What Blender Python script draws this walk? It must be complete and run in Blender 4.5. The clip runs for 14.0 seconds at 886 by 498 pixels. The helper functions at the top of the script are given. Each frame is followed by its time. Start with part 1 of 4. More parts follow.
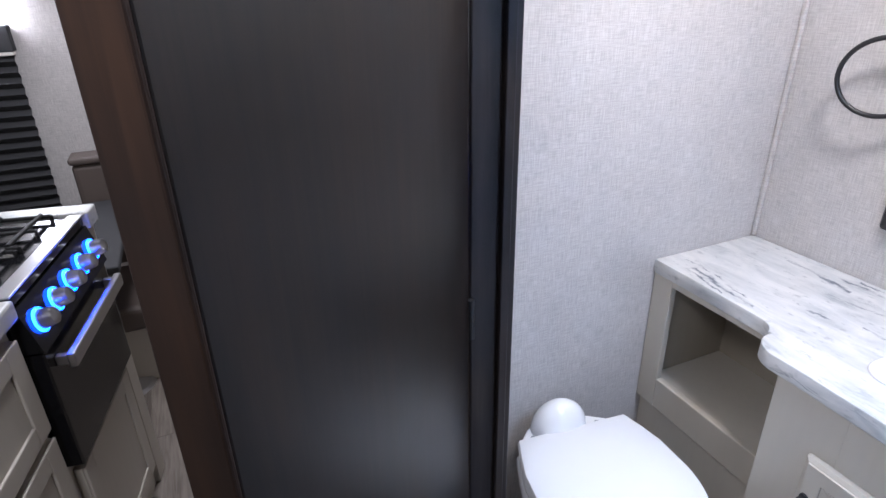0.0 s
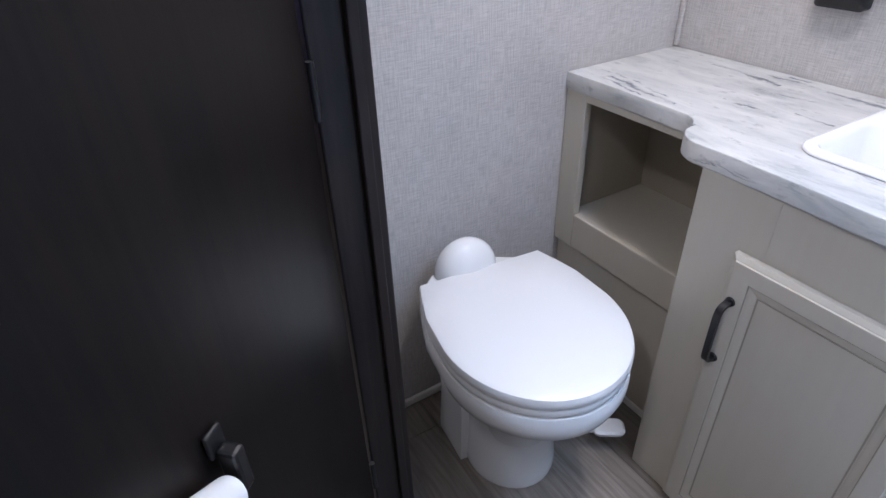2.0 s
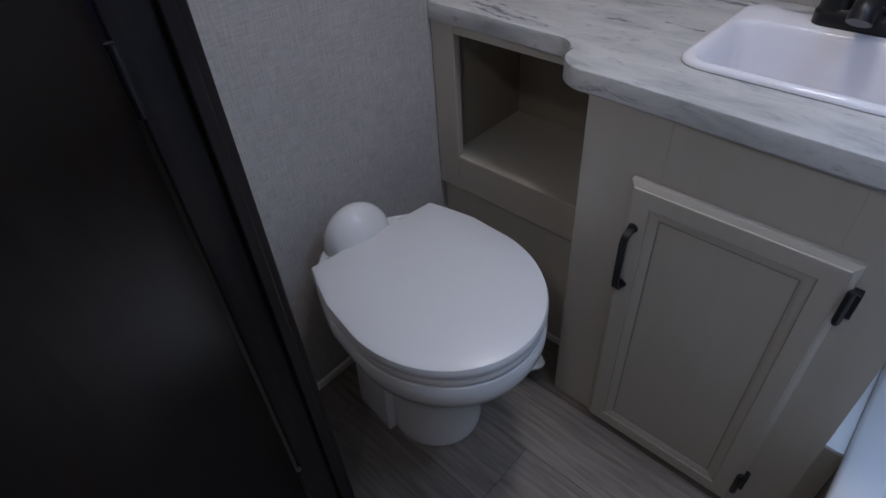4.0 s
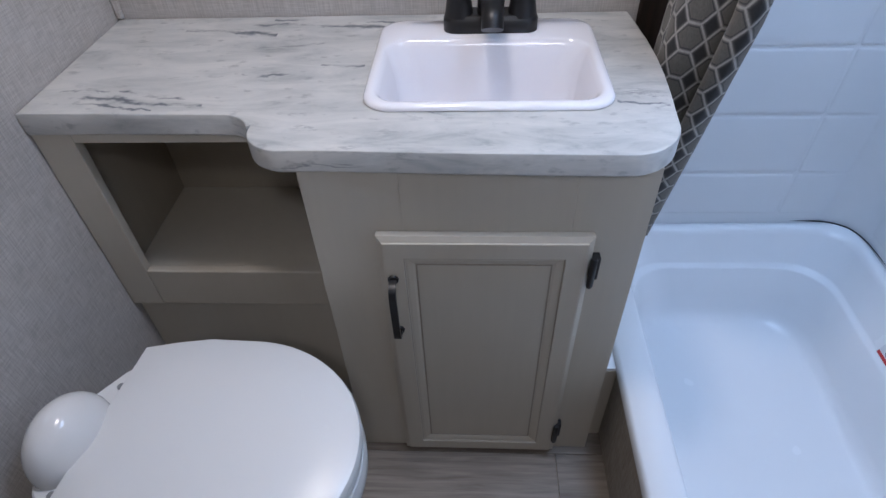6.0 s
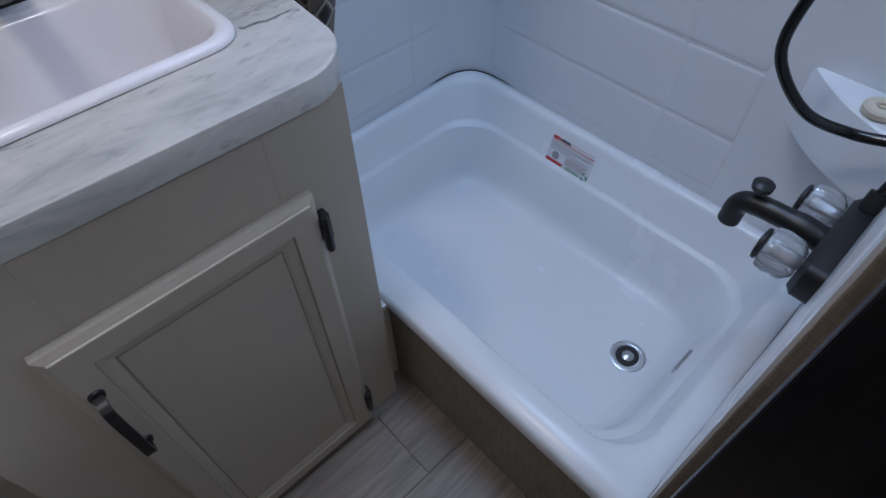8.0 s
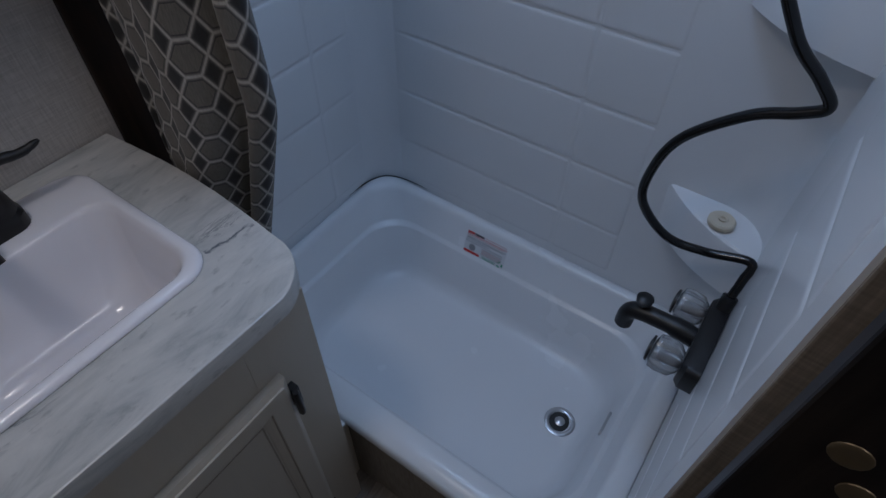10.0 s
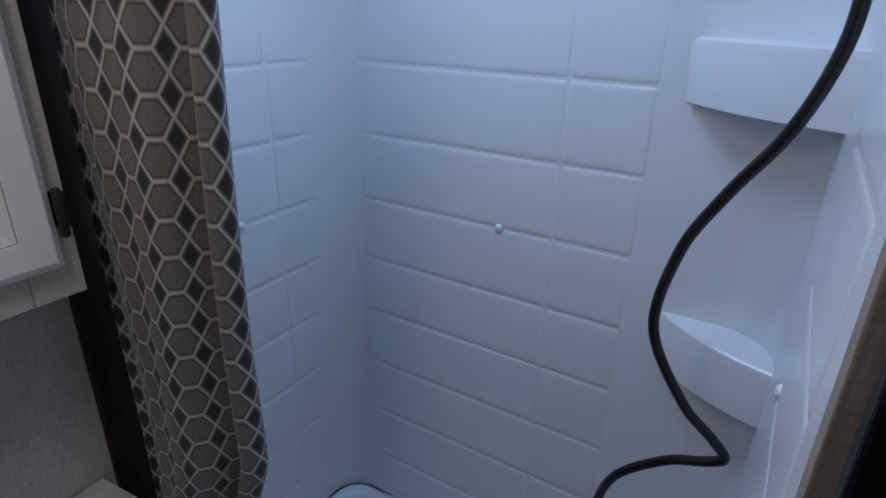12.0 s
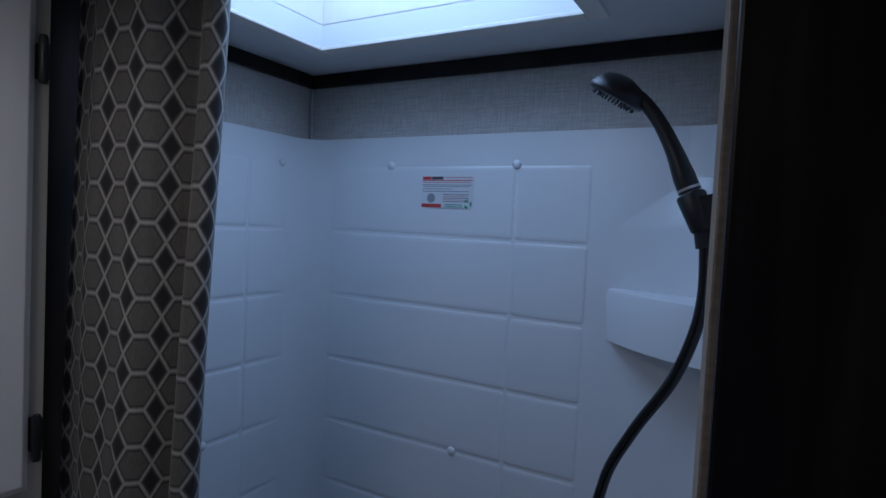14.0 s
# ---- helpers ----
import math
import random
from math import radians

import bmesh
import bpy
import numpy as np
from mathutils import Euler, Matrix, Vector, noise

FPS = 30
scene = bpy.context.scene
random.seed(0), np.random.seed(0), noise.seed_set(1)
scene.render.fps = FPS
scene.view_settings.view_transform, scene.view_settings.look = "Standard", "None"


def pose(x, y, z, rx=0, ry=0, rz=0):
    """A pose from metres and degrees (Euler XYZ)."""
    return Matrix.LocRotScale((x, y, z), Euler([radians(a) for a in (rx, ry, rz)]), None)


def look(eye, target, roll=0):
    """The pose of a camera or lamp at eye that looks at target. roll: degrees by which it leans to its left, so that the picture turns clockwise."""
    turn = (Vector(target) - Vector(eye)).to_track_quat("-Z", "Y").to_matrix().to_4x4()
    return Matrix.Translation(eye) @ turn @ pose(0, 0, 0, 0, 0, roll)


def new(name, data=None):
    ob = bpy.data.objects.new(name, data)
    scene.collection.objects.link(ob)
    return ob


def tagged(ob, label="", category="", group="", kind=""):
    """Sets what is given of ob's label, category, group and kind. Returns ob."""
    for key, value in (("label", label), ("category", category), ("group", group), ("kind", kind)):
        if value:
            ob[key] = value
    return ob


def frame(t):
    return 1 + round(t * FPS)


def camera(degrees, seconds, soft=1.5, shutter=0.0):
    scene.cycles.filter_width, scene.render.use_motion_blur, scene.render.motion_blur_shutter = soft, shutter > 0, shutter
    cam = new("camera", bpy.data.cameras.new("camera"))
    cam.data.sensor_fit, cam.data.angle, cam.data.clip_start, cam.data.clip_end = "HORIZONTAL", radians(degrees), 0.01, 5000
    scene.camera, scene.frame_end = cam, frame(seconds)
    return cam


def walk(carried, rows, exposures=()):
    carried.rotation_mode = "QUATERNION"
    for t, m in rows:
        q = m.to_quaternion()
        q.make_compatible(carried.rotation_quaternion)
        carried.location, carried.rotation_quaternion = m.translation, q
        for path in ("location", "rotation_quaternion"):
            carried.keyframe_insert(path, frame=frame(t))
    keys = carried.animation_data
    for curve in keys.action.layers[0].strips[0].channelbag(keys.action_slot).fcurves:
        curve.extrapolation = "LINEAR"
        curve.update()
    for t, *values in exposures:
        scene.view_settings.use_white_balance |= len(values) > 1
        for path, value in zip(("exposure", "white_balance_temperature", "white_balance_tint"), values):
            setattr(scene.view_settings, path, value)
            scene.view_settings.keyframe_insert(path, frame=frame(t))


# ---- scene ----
cam = camera(75.5, 14.0)
EXPOSURES = [(0.0, 1.62, 5450, 17), (0.5, 1.60, 5450, 17), (1.0, 1.40, 5450, 17), (2.0, 1.32, 5600, 17), (2.2, 1.35, 5600, 17), (4.4, -0.32, 5600, 17), (5.0, -0.08, 5600, 17), (5.5, 0.13, 5600, 17), (6.0, 0.56, 5650, 16), (6.5, 0.56, 5650, 16), (7.5, 0.28, 5650, 16), (9.8, -1.1, 5600, 15), (11.0, -0.65, 5600, 15), (12.0, -0.96, 5550, 15), (12.5, -1.1, 5450, 15), (13.0, -1.35, 5450, 15), (13.5, -1.62, 5350, 15), (14.0, -2.0, 5150, 15)]
PATH = [
    (0, (0.964, -1.342, 1.505), (-0.698, -0.616, 0.662), -1.2),
    (0.5, (1.016, -1.261, 1.473), (-0.626, -0.477, 0.641), -2.3),
    (1, (0.986, -1.208, 1.432), (-0.614, -0.375, 0.568), -2.4),
    (1.5, (0.933, -1.183, 1.326), (-0.603, -0.335, 0.366), -1.9),
    (2, (0.918, -1.208, 1.241), (-0.516, -0.363, 0.132), -2.0),
    (2.2, (0.912, -1.218, 1.214), (-0.468, -0.345, 0.06), -1.7),
    (4.3, (0.771, -1.125, 1.245), (-0.197, -0.003, -0.098), -2.9),
    (4.5, (0.728, -1.101, 1.253), (-0.15, 0.087, -0.095), -1.2),
    (5, (0.713, -1.027, 1.269), (-0.007, 0.243, -0.098), -2.2),
    (5.5, (0.672, -1.046, 1.273), (0.245, 0.348, -0.097), -2.1),
    (6, (0.659, -1.045, 1.279), (0.558, 0.397, -0.104), -2.5),
    (6.5, (0.664, -0.987, 1.225), (0.908, 0.427, -0.168), -1.5),
    (7, (0.662, -0.919, 1.199), (1.154, 0.411, -0.211), -1.5),
    (7.5, (0.63, -0.908, 1.187), (1.36, 0.241, -0.278), -1.1),
    (7.7, (0.627, -0.902, 1.185), (1.421, 0.137, -0.328), -1.0),
    (9.8, (0.661, -0.826, 1.391), (1.657, -0.097, -0.183), -0.2),
    (10, (0.647, -0.83, 1.411), (1.732, -0.076, -0.09), 0.5),
    (10.5, (0.622, -0.828, 1.46), (1.89, -0.015, 0.144), 1.6),
    (10.6, (0.625, -0.839, 1.47), (1.917, -0.001, 0.194), 1.1),
    (11, (0.616, -0.845, 1.51), (2.011, 0.05, 0.392), 1.4),
    (11.5, (0.603, -0.852, 1.554), (2.105, 0.091, 0.629), 1.4),
    (12, (0.603, -0.856, 1.606), (2.177, 0.099, 0.827), 1.4),
    (12.5, (0.59, -0.863, 1.649), (2.231, 0.099, 1.03), 1.5),
    (13, (0.583, -0.890, 1.644), (2.26, 0.121, 1.298), 1.9),
    (13.2, (0.572, -0.892, 1.648), (2.274, 0.121, 1.374), 2.0),
    (13.5, (0.575, -0.916, 1.67), (2.272, 0.106, 1.464), 2.0),
    (14, (0.533, -0.939, 1.67), (2.273, 0.044, 1.586), 2.8),
]
walk(cam, [(t, look(eye, target, roll)) for t, eye, target, roll in PATH], EXPOSURES)

# ---------- light ----------
world = bpy.data.worlds.new("world")
scene.world = world
world.use_nodes = True
_bg = world.node_tree.nodes["Background"]
_sky = world.node_tree.nodes.new("ShaderNodeTexSky")
_sky.sky_type, _sky.sun_disc = "NISHITA", False
_sky.sun_elevation, _sky.sun_rotation = radians(40), radians(200)
world.node_tree.links.new(_sky.outputs[0], _bg.inputs[0])
_bg.inputs[1].default_value = 0.12


def area_lamp(name, at, target, w, h, watts, colour):
    lamp = bpy.data.lights.new(name, "AREA")
    lamp.shape, lamp.size, lamp.size_y, lamp.energy, lamp.color = "RECTANGLE", w, h, watts, colour
    ob = new(name, lamp)
    ob.matrix_world = look(at, target)
    return ob


SKY_X0, SKY_X1, SKY_Y0, SKY_Y1 = 1.005, 1.375, -0.685, -0.176
LED_X, LED_Y = 0.53, -0.44
SKY_MID = ((SKY_X0 + SKY_X1) / 2, (SKY_Y0 + SKY_Y1) / 2)
area_lamp("skylight_daylight", (*SKY_MID, 2.15), (SKY_MID[0], SKY_MID[1] + 0.001, 1.0), 0.35, 0.48, 8.0, (0.555, 0.73, 0.955))
area_lamp("bath_ceiling_glow", (LED_X, LED_Y, 1.964), (LED_X, LED_Y + 0.001, 1.0), 0.16, 0.16, 4.0, (1.0, 0.88, 0.74))
area_lamp("hall_ceiling_glow", (0.80, -1.62, 1.975), (0.80, -1.619, 1.0), 0.2, 0.2, 3.9, (1.0, 0.94, 0.86))


# added fill that brightens the kitchen; it has no fixture
area_lamp("kitchen_ceiling_glow", (-0.95, -1.45, 1.975), (-0.95, -1.449, 1.0), 0.2, 0.2, 5.5, (1.0, 0.93, 0.84))


# ---------- mesh helpers ----------
def thing(name, at, label, category, group="", kind=""):
    ob = new(name)
    ob.location = at
    ob.empty_display_size = 0.05
    return tagged(ob, label, category, group, kind)


def part(name, bm, material, parent=None, label="", smooth=None):
    """Links a bmesh, given in world metres, as one mesh object."""
    bmesh.ops.recalc_face_normals(bm, faces=bm.faces[:])
    me = bpy.data.meshes.new(name)
    bm.to_mesh(me)
    bm.free()
    me.materials.append(material)
    if smooth is not None:
        for p in me.polygons:
            p.use_smooth = True
        me.set_sharp_from_angle(angle=radians(smooth))
    ob = new(name, me)
    if parent is not None:
        ob.parent = parent
        if parent.type == "EMPTY":
            ob.matrix_parent_inverse = Matrix.Translation(parent.location).inverted()
    if label:
        tagged(ob, label)
    return ob


def setting(name, bm, material, label, category, smooth=None):
    return tagged(part(name, bm, material, None, "", smooth), label, category, "", "structure")


def box(x0, x1, y0, y1, z0, z1, bevel=0.0, seg=2, bm=None):
    own = bmesh.new()
    bmesh.ops.create_cube(own, size=1)
    for v in own.verts:
        v.co = Vector((x0 + (v.co.x + 0.5) * (x1 - x0), y0 + (v.co.y + 0.5) * (y1 - y0), z0 + (v.co.z + 0.5) * (z1 - z0)))
    if bevel:
        bmesh.ops.bevel(own, geom=own.edges[:], offset=bevel, segments=seg, profile=0.5, affect="EDGES")
    return own if bm is None else merge(bm, own)


def merge(bm, other):
    me = bpy.data.meshes.new("scratch")
    other.to_mesh(me)
    other.free()
    bm.from_mesh(me)
    bpy.data.meshes.remove(me)
    return bm


def turned(bm, m):
    bmesh.ops.transform(bm, matrix=m, verts=bm.verts)
    return bm


def loft(rings, cap0=True, cap1=True, closed=True):
    bm = bmesh.new()
    rows = [[bm.verts.new(p) for p in ring] for ring in rings]
    n = len(rows[0])
    for a, b in zip(rows, rows[1:]):
        for i in range(n if closed else n - 1):
            j = (i + 1) % n
            bm.faces.new((a[i], a[j], b[j], b[i]))
    if cap0:
        bm.faces.new(rows[0][::-1])
    if cap1:
        bm.faces.new(rows[-1])
    return bm


def tube(points, radius, n=12, cap=True):
    """A round bar swept along points; radius may be a list."""
    pts = [Vector(p) for p in points]
    rad = radius if isinstance(radius, (list, tuple)) else [radius] * len(pts)
    rings, side = [], None
    for i, p in enumerate(pts):
        d = (pts[min(i + 1, len(pts) - 1)] - pts[max(i - 1, 0)]).normalized()
        if side is None:
            side = d.orthogonal().normalized()
        side = (side - d * side.dot(d)).normalized()
        up = d.cross(side)
        rings.append([p + (side * math.cos(a) + up * math.sin(a)) * rad[i] for a in [2 * math.pi * k / n for k in range(n)]])
    return loft(rings, cap, cap)


def smooth_path(points, steps=8):
    """Catmull-Rom through points."""
    p = [Vector(q) for q in points]
    p = [p[0] * 2 - p[1]] + p + [p[-1] * 2 - p[-2]]
    out = []
    for a, b, c, d in zip(p, p[1:], p[2:], p[3:]):
        for k in range(steps):
            t = k / steps
            out.append(0.5 * (2 * b + (c - a) * t + (2 * a - 5 * b + 4 * c - d) * t * t + (3 * b - a - 3 * c + d) * t ** 3))
    return out + [p[-2]]


def round_rect(x0, x1, y0, y1, r, z, n=6):
    out = []
    for cx, cy, a0 in ((x1 - r, y1 - r, 0), (x0 + r, y1 - r, 90), (x0 + r, y0 + r, 180), (x1 - r, y0 + r, 270)):
        for k in range(n + 1):
            a = radians(a0 + 90 * k / n)
            out.append(Vector((cx + r * math.cos(a), cy + r * math.sin(a), z)))
    return out


def lathe(profile, at, axis=(0, 0, 1), n=24):
    """profile: (radius, height) pairs along axis from at."""
    turn = Vector((0, 0, 1)).rotation_difference(Vector(axis)).to_matrix()
    rings = [[Vector(at) + turn @ Vector((r * math.cos(a), r * math.sin(a), h)) for a in [2 * math.pi * k / n for k in range(n)]] for r, h in profile]
    return loft(rings)


def prism(outline, z0, z1):
    bm = loft([[Vector((x, y, z0)) for x, y in outline], [Vector((x, y, z1)) for x, y in outline]])
    return bm


# ---------- materials ----------
def material(name, colour, rough=0.5, metal=0.0):
    m = bpy.data.materials.new(name)
    m.use_nodes = True
    b = m.node_tree.nodes["Principled BSDF"]
    b.inputs["Base Color"].default_value = (*colour, 1)
    b.inputs["Roughness"].default_value = rough
    b.inputs["Metallic"].default_value = metal
    return m


def node(m, kind, **settings):
    n = m.node_tree.nodes.new(kind)
    for key, value in settings.items():
        if key in n.inputs:
            n.inputs[key].default_value = value
    return n


def link(m, a, b):
    m.node_tree.links.new(a, b)


def bsdf(m):
    return m.node_tree.nodes["Principled BSDF"]


def coords(m, scale=(1, 1, 1), turn=(0, 0, 0), source="Object"):
    t = node(m, "ShaderNodeTexCoord")
    p = node(m, "ShaderNodeMapping")
    p.inputs["Scale"].default_value = scale
    p.inputs["Rotation"].default_value = turn
    link(m, t.outputs[source], p.inputs["Vector"])
    return p.outputs[0]


def noisy(m, vec, scale, detail=4.0, rough=0.55, distort=0.0):
    n = node(m, "ShaderNodeTexNoise", Scale=scale, Detail=detail, Roughness=rough, Distortion=distort)
    link(m, vec, n.inputs["Vector"])
    return n.outputs["Fac"]


def ramp(m, fac, stops):
    r = node(m, "ShaderNodeValToRGB")
    e = r.color_ramp.elements
    while len(e) < len(stops):
        e.new(0.5)
    for el, (pos, col) in zip(e, stops):
        el.position, el.color = pos, (*col, 1)
    link(m, fac, r.inputs[0])
    return r.outputs[0]


def mixed(m, a, b, fac, blend="MIX"):
    n = m.node_tree.nodes.new("ShaderNodeMix")
    n.data_type, n.blend_type = "RGBA", blend
    for sock, value in ((n.inputs[0], fac), (n.inputs[6], a), (n.inputs[7], b)):
        if isinstance(value, (int, float)):
            sock.default_value = value
        elif isinstance(value, tuple):
            sock.default_value = (*value, 1)
        else:
            link(m, value, sock)
    return n.outputs[2]


def calc(m, op, a, b=0.0, c=None):
    n = m.node_tree.nodes.new("ShaderNodeMath")
    n.operation = op
    for sock, value in zip(n.inputs, (a, b) if c is None else (a, b, c)):
        if isinstance(value, (int, float)):
            sock.default_value = value
        else:
            link(m, value, sock)
    return n.outputs[0]


def bump(m, height, strength=0.2, distance=0.002):
    n = node(m, "ShaderNodeBump", Strength=strength, Distance=distance)
    link(m, height, n.inputs["Height"])
    link(m, n.outputs[0], bsdf(m).inputs["Normal"])


def colour_of(m, out):
    link(m, out, bsdf(m).inputs["Base Color"])


def rough_of(m, fac, lo, hi):
    n = node(m, "ShaderNodeMapRange")
    n.inputs["To Min"].default_value, n.inputs["To Max"].default_value = lo, hi
    link(m, fac, n.inputs["Value"])
    link(m, n.outputs[0], bsdf(m).inputs["Roughness"])


def linen(name, light, dark, thread=420.0):
    """A vinyl wall covering printed and embossed like woven linen: fine broken threads both ways."""
    m = material(name, light, 0.7)
    up = noisy(m, coords(m, (thread, thread, thread * 0.06)), 1.0, 3)
    across = noisy(m, coords(m, (thread * 0.07, thread * 0.07, thread)), 1.0, 3)
    blotch = noisy(m, coords(m, (6, 6, 6)), 1.0, 4)
    both = calc(m, "ADD", calc(m, "MULTIPLY", up, 0.55), calc(m, "MULTIPLY", across, 0.45))
    mid = tuple((a + b) / 2 for a, b in zip(light, dark))
    col = ramp(m, both, [(0.36, dark), (0.5, mid), (0.62, light)])
    colour_of(m, mixed(m, col, ramp(m, blotch, [(0.3, (0.86, 0.86, 0.86)), (0.7, (1, 1, 1))]), 0.8, "MULTIPLY"))
    bump(m, both, 0.35, 0.0006)
    return m


def painted(name, colour, rough=0.45):
    """Cream painted wood, faintly streaked."""
    m = material(name, colour, rough)
    g = noisy(m, coords(m, (60, 60, 5)), 1.0, 5)
    b = noisy(m, coords(m, (5, 5, 5)), 1.0, 3)
    k = tuple(c * 0.975 for c in colour)
    c = mixed(m, ramp(m, g, [(0.35, k), (0.6, colour)]), ramp(m, b, [(0.3, (0.95, 0.945, 0.93)), (0.7, (1, 1, 1))]), 0.7, "MULTIPLY")
    colour_of(m, c)
    bump(m, g, 0.04, 0.0006)
    rough_of(m, b, rough - 0.08, rough + 0.1)
    return m


def plastic(name, colour, rough=0.3):
    m = material(name, colour, rough)
    b = noisy(m, coords(m, (4, 4, 4)), 1.0, 4)
    f = noisy(m, coords(m, (160, 160, 160)), 1.0, 3)
    k = tuple(c * 0.985 for c in colour)
    colour_of(m, ramp(m, b, [(0.3, k), (0.7, colour)]))
    rough_of(m, b, rough - 0.015, rough + 0.015)
    bump(m, f, 0.04, 0.0006)
    return m


def dark_wood(name, a, b, rough=0.4, grain=(70, 70, 4)):
    m = material(name, a, rough)
    g = noisy(m, coords(m, grain), 1.0, 6, 0.6, 0.4)
    w = noisy(m, coords(m, (6, 6, 2.6)), 1.0, 5)
    colour_of(m, mixed(m, ramp(m, g, [(0.35, a), (0.65, b)]), ramp(m, w, [(0.36, (0.40, 0.46, 0.62)), (0.64, (1.75, 1.35, 1.0))]), 0.95, "MULTIPLY"))
    bump(m, g, 0.12, 0.0008)
    rough_of(m, w, rough - 0.06, rough + 0.12)
    bsdf(m).inputs["Specular IOR Level"].default_value = 0.2
    return m


def marble(name):
    """White laminate printed like marble: nearly plain and cloudy, with a few long broken blue-grey veins and small flecks."""
    m = material(name, (0.70, 0.695, 0.68), 0.33)
    place = node(m, "ShaderNodeSeparateXYZ")
    link(m, node(m, "ShaderNodeTexCoord").outputs["Object"], place.inputs[0])
    px, py = place.outputs[0], place.outputs[1]
    drift = calc(m, "MULTIPLY", calc(m, "SUBTRACT", noisy(m, coords(m, (9, 9, 9)), 1.0, 4, 0.6), 0.5), 0.055)
    ragged = calc(m, "MULTIPLY", calc(m, "SUBTRACT", noisy(m, coords(m, (42, 60, 60)), 1.0, 5, 0.7), 0.5), 0.020)
    across = calc(m, "ADD", calc(m, "ADD", py, calc(m, "MULTIPLY", px, 0.10)), calc(m, "ADD", drift, ragged))
    broken = ramp(m, noisy(m, coords(m, (11, 26, 26)), 1.0, 4, 0.6), [(0.40, (0, 0, 0)), (0.50, (1, 1, 1))])
    veins = 0.0
    for y0, x0, x1, wide in ((-0.292, -0.1, 0.27, 0.0065), (-0.274, 0.03, 0.24, 0.004), (-0.310, 0.08, 0.2, 0.004), (-0.050, 0.15, 0.32, 0.008), (-0.012, 0.26, 0.56, 0.009), (0.010, 0.3, 0.6, 0.005), (-0.200, 0.30, 0.385, 0.005), (-0.157, 0.42, 0.49, 0.005), (-0.175, 0.74, 0.80, 0.003), (-0.235, 0.86, 0.93, 0.004)):
        near = calc(m, "SUBTRACT", 1.0, calc(m, "DIVIDE", calc(m, "ABSOLUTE", calc(m, "SUBTRACT", across, y0)), wide))
        span = calc(m, "MULTIPLY", calc(m, "GREATER_THAN", px, x0), calc(m, "LESS_THAN", px, x1))
        veins = calc(m, "MAXIMUM", veins, calc(m, "MULTIPLY", calc(m, "MINIMUM", calc(m, "MAXIMUM", near, 0.0), 0.8), span))
    long = coords(m, (4.0, 17.0, 17.0), (0, 0, 0.07))
    hair = calc(m, "SUBTRACT", 1.0, calc(m, "MULTIPLY", calc(m, "ABSOLUTE", calc(m, "SUBTRACT", noisy(m, long, 1.0, 7, 0.66, 0.9), 0.5)), 45.0))
    rare = ramp(m, noisy(m, coords(m, (6, 11, 11), (0.3, 0, 0.2)), 1.0, 3), [(0.58, (0, 0, 0)), (0.70, (0.6, 0.6, 0.6))])
    hair = calc(m, "MULTIPLY", calc(m, "MAXIMUM", hair, 0.0), rare)
    soft = noisy(m, coords(m, (7, 24, 24), (0, 0, 0.08)), 1.0, 6, 0.65, 0.6)
    base = ramp(m, soft, [(0.28, (0.33, 0.345, 0.345)), (0.42, (0.49, 0.495, 0.48)), (0.55, (0.575, 0.572, 0.55)), (0.68, (0.64, 0.63, 0.60))])
    fleck = ramp(m, noisy(m, coords(m, (30, 62, 62)), 1.0, 4), [(0.60, (0, 0, 0)), (0.70, (1, 1, 1))])
    c = mixed(m, base, (0.26, 0.27, 0.27), calc(m, "MULTIPLY", fleck, 0.55))
    strong = calc(m, "MULTIPLY", calc(m, "MAXIMUM", calc(m, "MULTIPLY", veins, broken), hair), 1.15)
    colour_of(m, mixed(m, c, (0.085, 0.10, 0.125), calc(m, "MINIMUM", strong, 0.95)))
    rough_of(m, soft, 0.28, 0.40)
    bump(m, soft, 0.04, 0.0006)
    return m


def planks(name):
    m = material(name, (0.2, 0.18, 0.16), 0.45)
    g = noisy(m, coords(m, (6, 90, 60)), 1.0, 6, 0.6, 0.5)
    w = noisy(m, coords(m, (2.5, 7, 5)), 1.0, 4)
    r = node(m, "ShaderNodeObjectInfo").outputs["Random"]
    c = ramp(m, g, [(0.28, (0.13, 0.106, 0.087)), (0.5, (0.215, 0.188, 0.16)), (0.75, (0.295, 0.265, 0.23))])
    c = mixed(m, c, ramp(m, w, [(0.3, (0.7, 0.68, 0.66)), (0.7, (1.1, 1.08, 1.05))]), 0.8, "MULTIPLY")
    c = mixed(m, c, ramp(m, r, [(0.0, (0.75, 0.74, 0.73)), (1.0, (1.1, 1.1, 1.1))]), 1.0, "MULTIPLY")
    colour_of(m, c)
    bump(m, g, 0.12, 0.0008)
    return m


